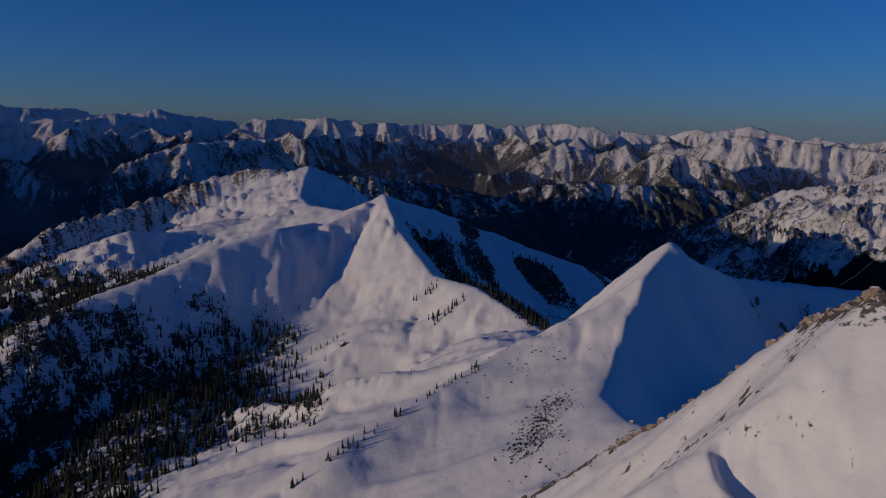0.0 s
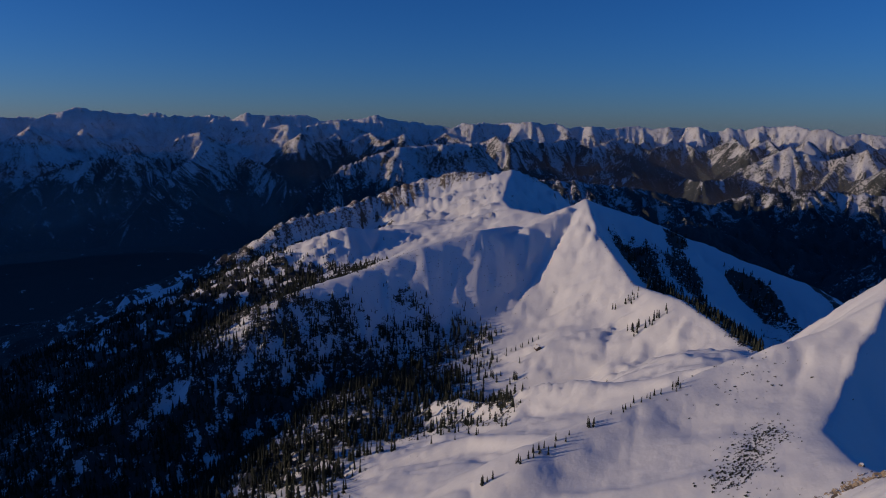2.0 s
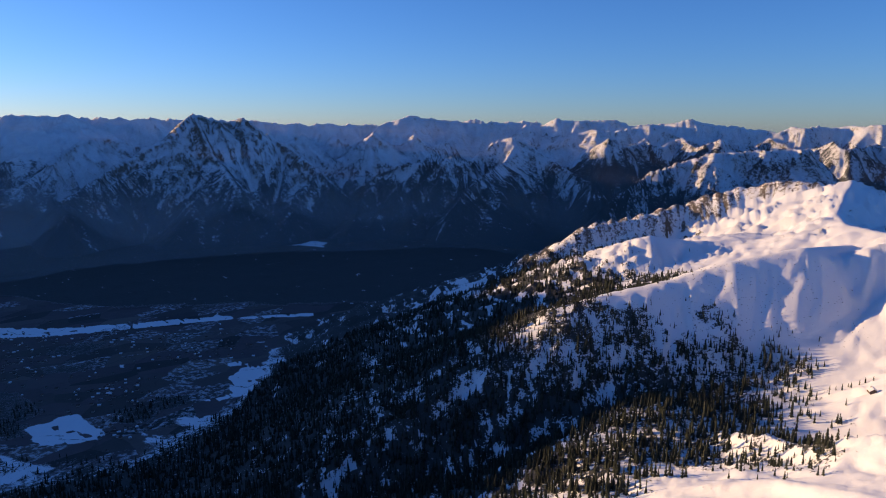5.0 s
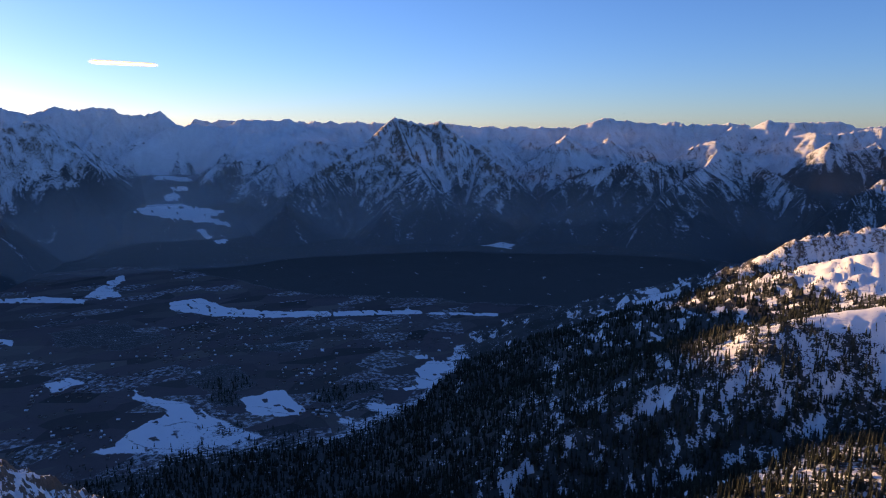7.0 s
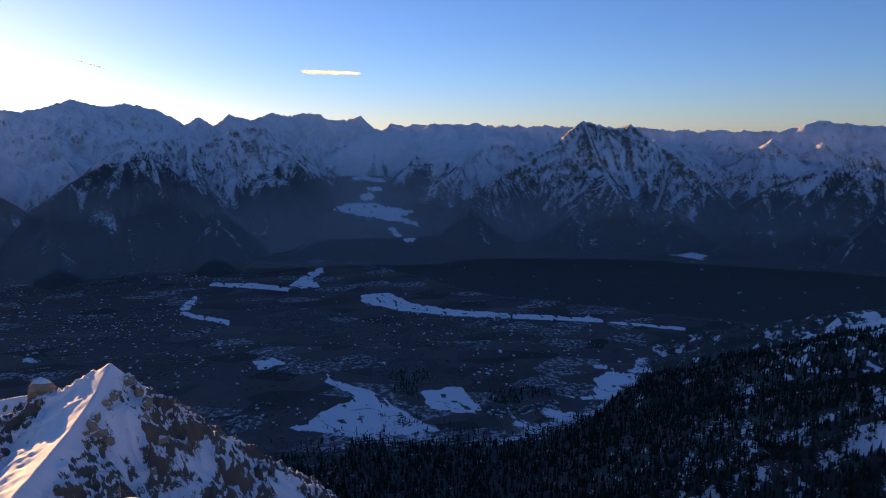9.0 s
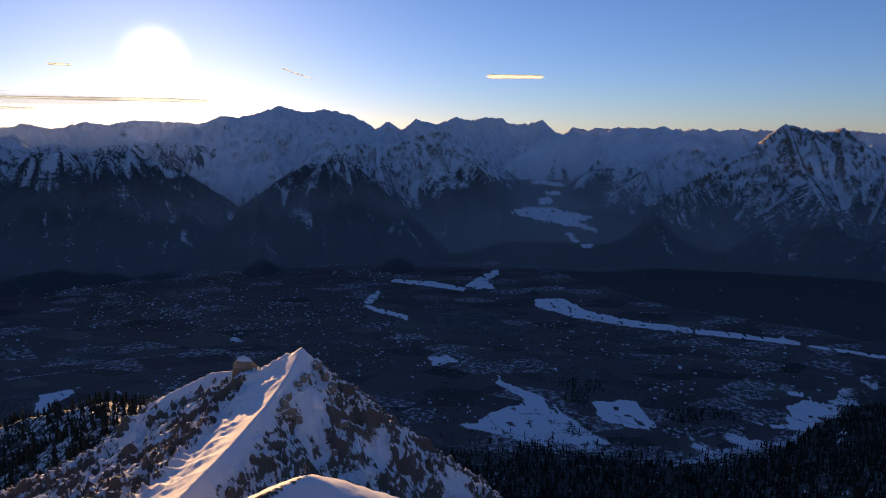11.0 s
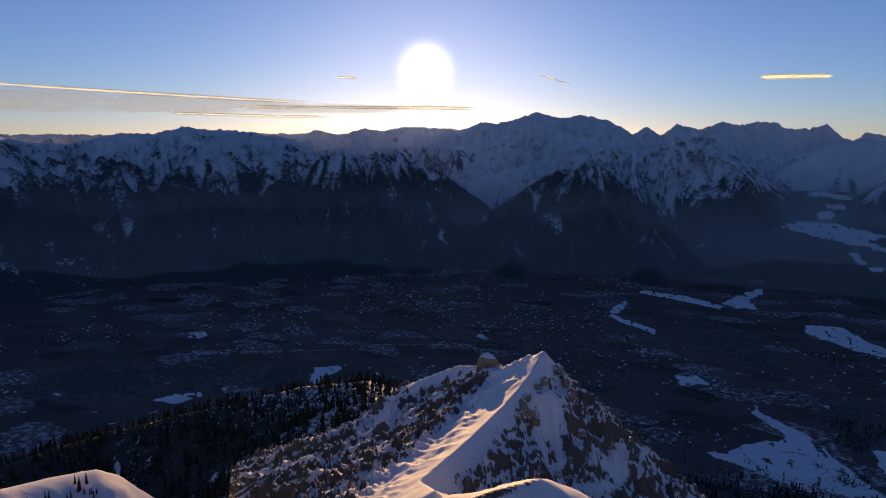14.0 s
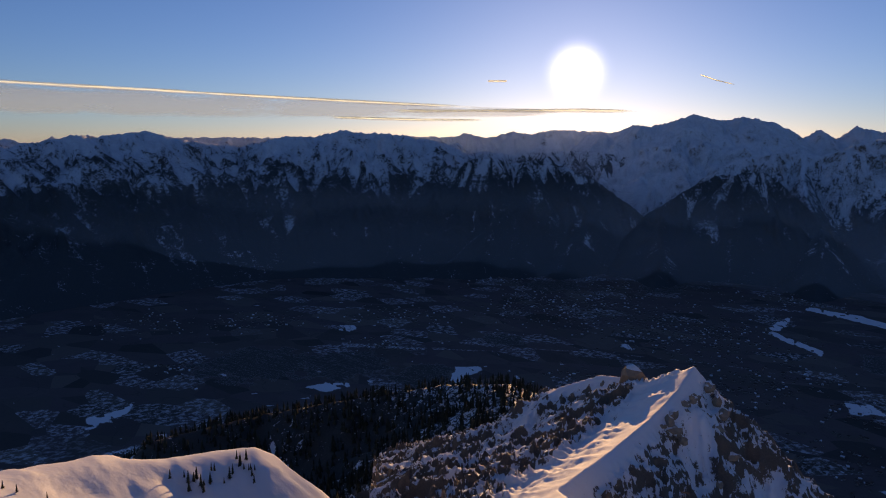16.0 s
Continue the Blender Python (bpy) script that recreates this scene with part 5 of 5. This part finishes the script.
# single spruces
TRUNK = raw_mesh("trunk", *tube([(0, 0, -0.6), (0, 0, 1.2), (0, 0, 5.0)], [0.22, 0.17, 0.05], 6), MAT_BARK)
CROWNS = [raw_mesh("crown", *spruce_crown(9.0, 1.75, 6, 9, TREE_RNG), MAT_NEEDLE) for _ in range(5)]


def spruce(x, y, z, h, rng, label, group):
    c = empty("spruce", x, y, z - 0.2, label, "tree", group, rz=rng.uniform(0, 360))
    c.scale = (h / 9 * rng.uniform(0.85, 1.1), h / 9 * rng.uniform(0.85, 1.1), h / 9)
    for nm, me in (("trunk", TRUNK), ("crown", rng.choice(CROWNS))):
        ob = new(nm, me)
        ob.parent = c


trng = random.Random(23)


def spruces(spots, n, spread, lo, hi, label, group):
    """Spruces in loose rows from spot to spot."""
    rows = []
    for k in range(n):
        t = trng.uniform(0, len(spots) - 1.001)
        i = int(t)
        rows.append((spots[i][0] + (t - i) * (spots[i + 1][0] - spots[i][0]) + trng.gauss(0, spread), spots[i][1] + (t - i) * (spots[i + 1][1] - spots[i][1]) + trng.gauss(0, spread)))
    for (x, y), z in zip(rows, ground_at([r[0] for r in rows], [r[1] for r in rows])):
        spruce(x, y, z, trng.uniform(lo, hi), trng, label, group)


spruces([(-97, 316), (-81, 322), (-59, 347), (-40, 370), (-18, 392), (2, 405)], 44, 2.2, 2.5, 6.0, "small dark spruce on the snowy spur", "spruces along the spur")
spruces([(-10, 702), (-33, 689), (-48, 698)], 22, 4.5, 5, 10, "dark spruce on the sunny knob", "spruces on the knob")
spruces([(-66, 757), (-51, 768), (-40, 790)], 14, 4.0, 5, 9, "dark spruce on the sunny knob", "spruces on the knob")
spruces([(-210, 604), (-167, 587), (-142, 593), (-120, 590)], 46, 7.0, 8, 14, "tall dark spruce at the foot of the bowl", "spruces in the bowl")
spruces([(-190, 735), (-157, 744)], 10, 5.0, 5, 8, "dark spruce in the open bowl", "spruces in the bowl")
spruces([(-273, -299), (-254, -301), (-224, -305)], 30, 5.0, 4, 9, "dark spruce on the sunlit shoulder", "spruces on the shoulder")
spruces([(-160, -302), (-148, -318)], 5, 4.0, 3, 5, "dark spruce on the sunlit shoulder", "spruces on the shoulder")
spruces([(-415, -5), (-405, 25), (-390, 40)], 16, 6.0, 4, 8, "dark spruce on the craggy flank", "spruces on the rock peak")


# ---- the town on the valley floor ----
HW, HT, HR, HF = gabled(2.6, 3.6, 3.2, 5.0, 0.45)
WALL_MESH = raw_mesh("wall", HW, HT, MAT_PLASTER)
ROOF_MESHES = [raw_mesh("roof", HR, HF, m) for m in (MAT_ROOF_SNOW, MAT_ROOF_TILE, MAT_ROOF_TILE, MAT_ROOF_TILE)]
hrng = random.Random(41)
spots = []
for cx, cy, sp in TOWNS:
    axis = hrng.uniform(0, 90)
    for k in range(int(sp * 1.0)):
        spots.append((hrng.gauss(cx, sp * 0.75), hrng.gauss(cy, sp * 0.75), axis + hrng.choice([0, 90]) + hrng.gauss(0, 6), hrng.uniform(0.5, 0.95)))
sx, sy = np.array([p[0] for p in spots]), np.array([p[1] for p in spots])
sz = ground_at(sx, sy)
free = (sz < 12) & (on_ground("wood", sx, sy) < 0.5) & (snow_cover(sx, sy) < 0.9) & (valley_wood(sx, sy) < 0.5)
spots = [(p, z) for p, z, ok in zip(spots, sz, free) if ok]
spots.sort(key=lambda q: math.hypot(q[0][0], q[0][1]))
for (x, y, rz, k), z in spots[:230]:
    c = empty("house", x, y, z - 0.2, "small plastered house with a gable roof in the valley", "house", "houses of the town", rz)
    c.scale = (k, k, k)
    for nm, me in (("wall", WALL_MESH), ("roof", hrng.choice(ROOF_MESHES))):
        new(nm, me).parent = c


def town_rest(rows):
    walls, roofs = [], {0: [], 1: []}
    for (x, y, rz, k), z in rows:
        a = radians(rz)
        m = np.array([[math.cos(a), -math.sin(a), 0], [math.sin(a), math.cos(a), 0], [0, 0, 1]]) * k
        walls.append(HW @ m.T + (x, y, z - 0.2))
        roofs[0 if hrng.random() < 0.25 else 1].append(HR @ m.T + (x, y, z - 0.2))
    c = empty("town", -2100, -600, 0, "rows of small houses with snowy and dark roofs", "town")
    tagged(c, kind="stuff")
    for nm, lst, f, mat in (("walls", walls, HT, MAT_PLASTER), ("snowy_roofs", roofs[0], HF, MAT_ROOF_SNOW), ("dark_roofs", roofs[1], HF, MAT_ROOF_TILE)):
        fs = (f[None] + (np.arange(len(lst)) * len(lst[0]))[:, None, None]).reshape(-1, f.shape[1])
        ob = part(nm, np.vstack(lst) - (-2100, -600, 0), fs, mat, c)
        tagged(ob, kind="stuff")


town_rest(spots[230:])


# ---- the sky's own things: the sun's disc with a painted glow, thin clouds, a contrail ----
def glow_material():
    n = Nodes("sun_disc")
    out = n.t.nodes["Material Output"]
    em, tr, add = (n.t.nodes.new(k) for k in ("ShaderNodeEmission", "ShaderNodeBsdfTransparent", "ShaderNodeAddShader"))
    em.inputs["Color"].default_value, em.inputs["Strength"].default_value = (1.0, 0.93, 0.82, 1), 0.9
    glow_fade = n.attr("glow_fade")
    # wide soft glow round the sun, painted as emission that fades outwards
    n.put(em.inputs["Strength"], n.math("MULTIPLY", n.math("POWER", glow_fade, 14.0), 1.5))
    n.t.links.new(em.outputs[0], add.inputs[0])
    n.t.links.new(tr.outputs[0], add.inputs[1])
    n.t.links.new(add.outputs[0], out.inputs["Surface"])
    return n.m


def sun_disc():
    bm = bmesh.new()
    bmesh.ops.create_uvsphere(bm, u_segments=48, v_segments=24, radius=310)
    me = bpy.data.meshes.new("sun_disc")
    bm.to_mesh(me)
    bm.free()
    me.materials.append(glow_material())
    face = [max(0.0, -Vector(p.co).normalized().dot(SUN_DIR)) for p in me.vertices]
    me.attributes.new("glow_fade", "FLOAT", "POINT").data.foreach_set("value", face)
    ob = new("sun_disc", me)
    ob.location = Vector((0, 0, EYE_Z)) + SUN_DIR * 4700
    tagged(ob, "low morning sun with a painted wide glow over the far range", "sun")


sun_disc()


def cloud_material(name, tone, dense, streak=0.022, torn=2.2):
    """Thin vapour that scatters the sunlight alike on all sides."""
    n = Nodes(name)
    out = n.t.nodes["Material Output"]
    wisp = n.noise(n.coord((0.0022, 0.0022, streak)), 1.0, 6, 0.6)
    edge = n.attr("edge")
    cover = n.math("MULTIPLY", n.ramp(edge, 0.0, 0.8), n.ramp(n.math("ADD", edge, n.math("MULTIPLY", n.math("SUBTRACT", wisp, 0.5), torn)), 0.2, 0.9))
    df, tr, mix = (n.t.nodes.new(k) for k in ("ShaderNodeBsdfTranslucent", "ShaderNodeBsdfTransparent", "ShaderNodeMixShader"))
    df.inputs["Color"].default_value = tone
    # normal turned to the sun, so the whole sheet takes full sunlight
    way = n.t.nodes.new("ShaderNodeCombineXYZ")
    for i in range(3):
        way.inputs[i].default_value = -SUN_DIR[i]
    n.t.links.new(way.outputs[0], df.inputs["Normal"])
    n.t.links.new(n.math("MULTIPLY", cover, dense), mix.inputs[0])
    n.t.links.new(tr.outputs[0], mix.inputs[1])
    n.t.links.new(df.outputs[0], mix.inputs[2])
    n.t.links.new(mix.outputs[0], out.inputs["Surface"])
    return n.m


# shaded body and lit edges are painted as darker and brighter tones of vapour
MAT_CLOUD = cloud_material("thin_cloud", (0.26, 0.33, 0.46, 1), 0.5, 0.012, 1.8)
MAT_STREAK = cloud_material("painted_lit_streak", (0.66, 0.84, 1.0, 1), 0.9, 0.03, 1.8)
MAT_WISP = cloud_material("bright_wisp", (0.85, 0.97, 1.0, 1), 1.0, 0.01, 0.5)


def cloud(rows, label, name="cloud", r=4780, seed=0, mat=None):
    """A flat bank of cloud: rows of (bearing, lower and upper height angle)."""
    a0 = [q[0] for q in rows]
    az = np.linspace(a0[0], a0[-1], 140)
    lo, hi = np.interp(az, a0, [q[1] for q in rows]), np.interp(az, a0, [q[2] for q in rows])
    t = np.linspace(0, 1, 17)
    A, Tt = np.meshgrid(np.radians(az), t, indexing="ij")
    el = np.radians(lo[:, None] + (hi - lo)[:, None] * Tt)
    bulge = 60 * np.sin(Tt * math.pi)
    R = r - bulge + 12 * fbm(A * 60, Tt * 6, 3, seed)
    v = np.stack([-R * np.sin(A), R * np.cos(A), EYE_Z + R * np.tan(el)], -1).reshape(-1, 3)
    i, j = np.meshgrid(np.arange(len(az) - 1), np.arange(len(t) - 1), indexing="ij")
    k = len(t)
    f = np.stack([i * k + j, (i + 1) * k + j, (i + 1) * k + j + 1, i * k + j + 1], -1).reshape(-1, 4)
    me = raw_mesh(name, v, f, mat or MAT_CLOUD, True)
    ends = np.clip(np.minimum(np.arange(len(az)), np.arange(len(az))[::-1]) / 18.0, 0, 1)
    edge = (np.sin(Tt * math.pi) ** 0.7) * ends[:, None]
    me.attributes.new("edge", "FLOAT", "POINT").data.foreach_set("value", edge.astype(np.float32).ravel())
    return tagged(new(name, me), label, name)


cloud([(110, 2.5, 2.9), (118, 2.2, 3.1), (130, 1.9, 3.6), (146, 1.7, 4.1), (162, 1.5, 4.2)], "long thin grey bank of cloud under the sun", seed=1)
cloud([(118, 2.8, 3.1), (127, 3.1, 3.45), (136, 3.4, 3.75), (146, 3.7, 4.1), (160, 3.9, 4.3)], "upper edge of the long cloud bank, painted as if sunlit", seed=6, r=4760, mat=MAT_STREAK)
cloud([(107, 2.6, 2.85), (112, 2.6, 3.0), (120, 2.6, 2.9), (128, 2.5, 2.85)], "bright streak of cloud below the sun", seed=7, r=4755, mat=MAT_STREAK)
cloud([(119, 1.9, 2.1), (125, 1.85, 2.15), (133, 2.0, 2.25)], "thin low streak of cloud", seed=8, r=4750, mat=MAT_STREAK)
cloud([(117.9, 5.0, 5.2), (119.7, 5.0, 5.2)], "small wisp of cloud", seed=2, mat=MAT_WISP)
cloud([(82, 4.6, 5.0), (87.2, 4.65, 5.15)], "small bright wisp of cloud", seed=3, mat=MAT_WISP)
cloud([(100.6, 4.55, 4.63), (102, 4.9, 5.02), (103.4, 5.38, 5.55)], "short white contrail of a plane", name="contrail", seed=5, mat=MAT_WISP)


# ---- see-through sheets that stand in for air haze over the valley and between the ranges ----
def haze_sheet_material():
    """Stand-in for air haze: it lets most light through and scatters daylight from above and from the sun."""
    n = Nodes("air_haze_sheet")
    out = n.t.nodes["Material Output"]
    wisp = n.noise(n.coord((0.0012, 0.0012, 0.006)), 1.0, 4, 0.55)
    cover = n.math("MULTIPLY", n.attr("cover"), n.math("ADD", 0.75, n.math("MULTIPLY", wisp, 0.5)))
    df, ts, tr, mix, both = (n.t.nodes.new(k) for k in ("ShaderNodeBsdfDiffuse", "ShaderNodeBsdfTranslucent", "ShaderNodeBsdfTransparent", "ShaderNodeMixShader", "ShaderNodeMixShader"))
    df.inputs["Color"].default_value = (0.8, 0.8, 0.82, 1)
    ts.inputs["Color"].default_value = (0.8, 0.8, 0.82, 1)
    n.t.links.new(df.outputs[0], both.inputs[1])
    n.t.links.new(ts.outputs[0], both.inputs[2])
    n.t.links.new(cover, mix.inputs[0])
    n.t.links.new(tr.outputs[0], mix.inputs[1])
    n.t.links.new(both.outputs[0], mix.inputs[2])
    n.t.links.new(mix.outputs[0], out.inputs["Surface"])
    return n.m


MAT_HAZE_SHEET = haze_sheet_material()


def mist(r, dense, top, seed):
    """An added sheet in place of air haze, standing on the valley floor across the whole view, thinning out upwards."""
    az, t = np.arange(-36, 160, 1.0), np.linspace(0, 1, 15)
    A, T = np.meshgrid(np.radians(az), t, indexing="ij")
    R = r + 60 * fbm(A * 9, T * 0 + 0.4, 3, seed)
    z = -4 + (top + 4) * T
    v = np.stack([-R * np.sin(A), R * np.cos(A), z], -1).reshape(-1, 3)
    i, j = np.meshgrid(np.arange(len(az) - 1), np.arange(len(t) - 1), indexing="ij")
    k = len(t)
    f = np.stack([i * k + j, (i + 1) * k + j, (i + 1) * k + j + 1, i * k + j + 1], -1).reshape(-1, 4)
    me = raw_mesh("haze_sheet", v, f, MAT_HAZE_SHEET, True)
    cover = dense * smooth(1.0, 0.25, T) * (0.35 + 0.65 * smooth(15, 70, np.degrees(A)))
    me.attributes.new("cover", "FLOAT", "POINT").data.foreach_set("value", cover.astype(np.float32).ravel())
    tagged(new("haze_sheet", me), "see-through sheet standing in for air haze between the mountain ranges", "mist", kind="stuff")


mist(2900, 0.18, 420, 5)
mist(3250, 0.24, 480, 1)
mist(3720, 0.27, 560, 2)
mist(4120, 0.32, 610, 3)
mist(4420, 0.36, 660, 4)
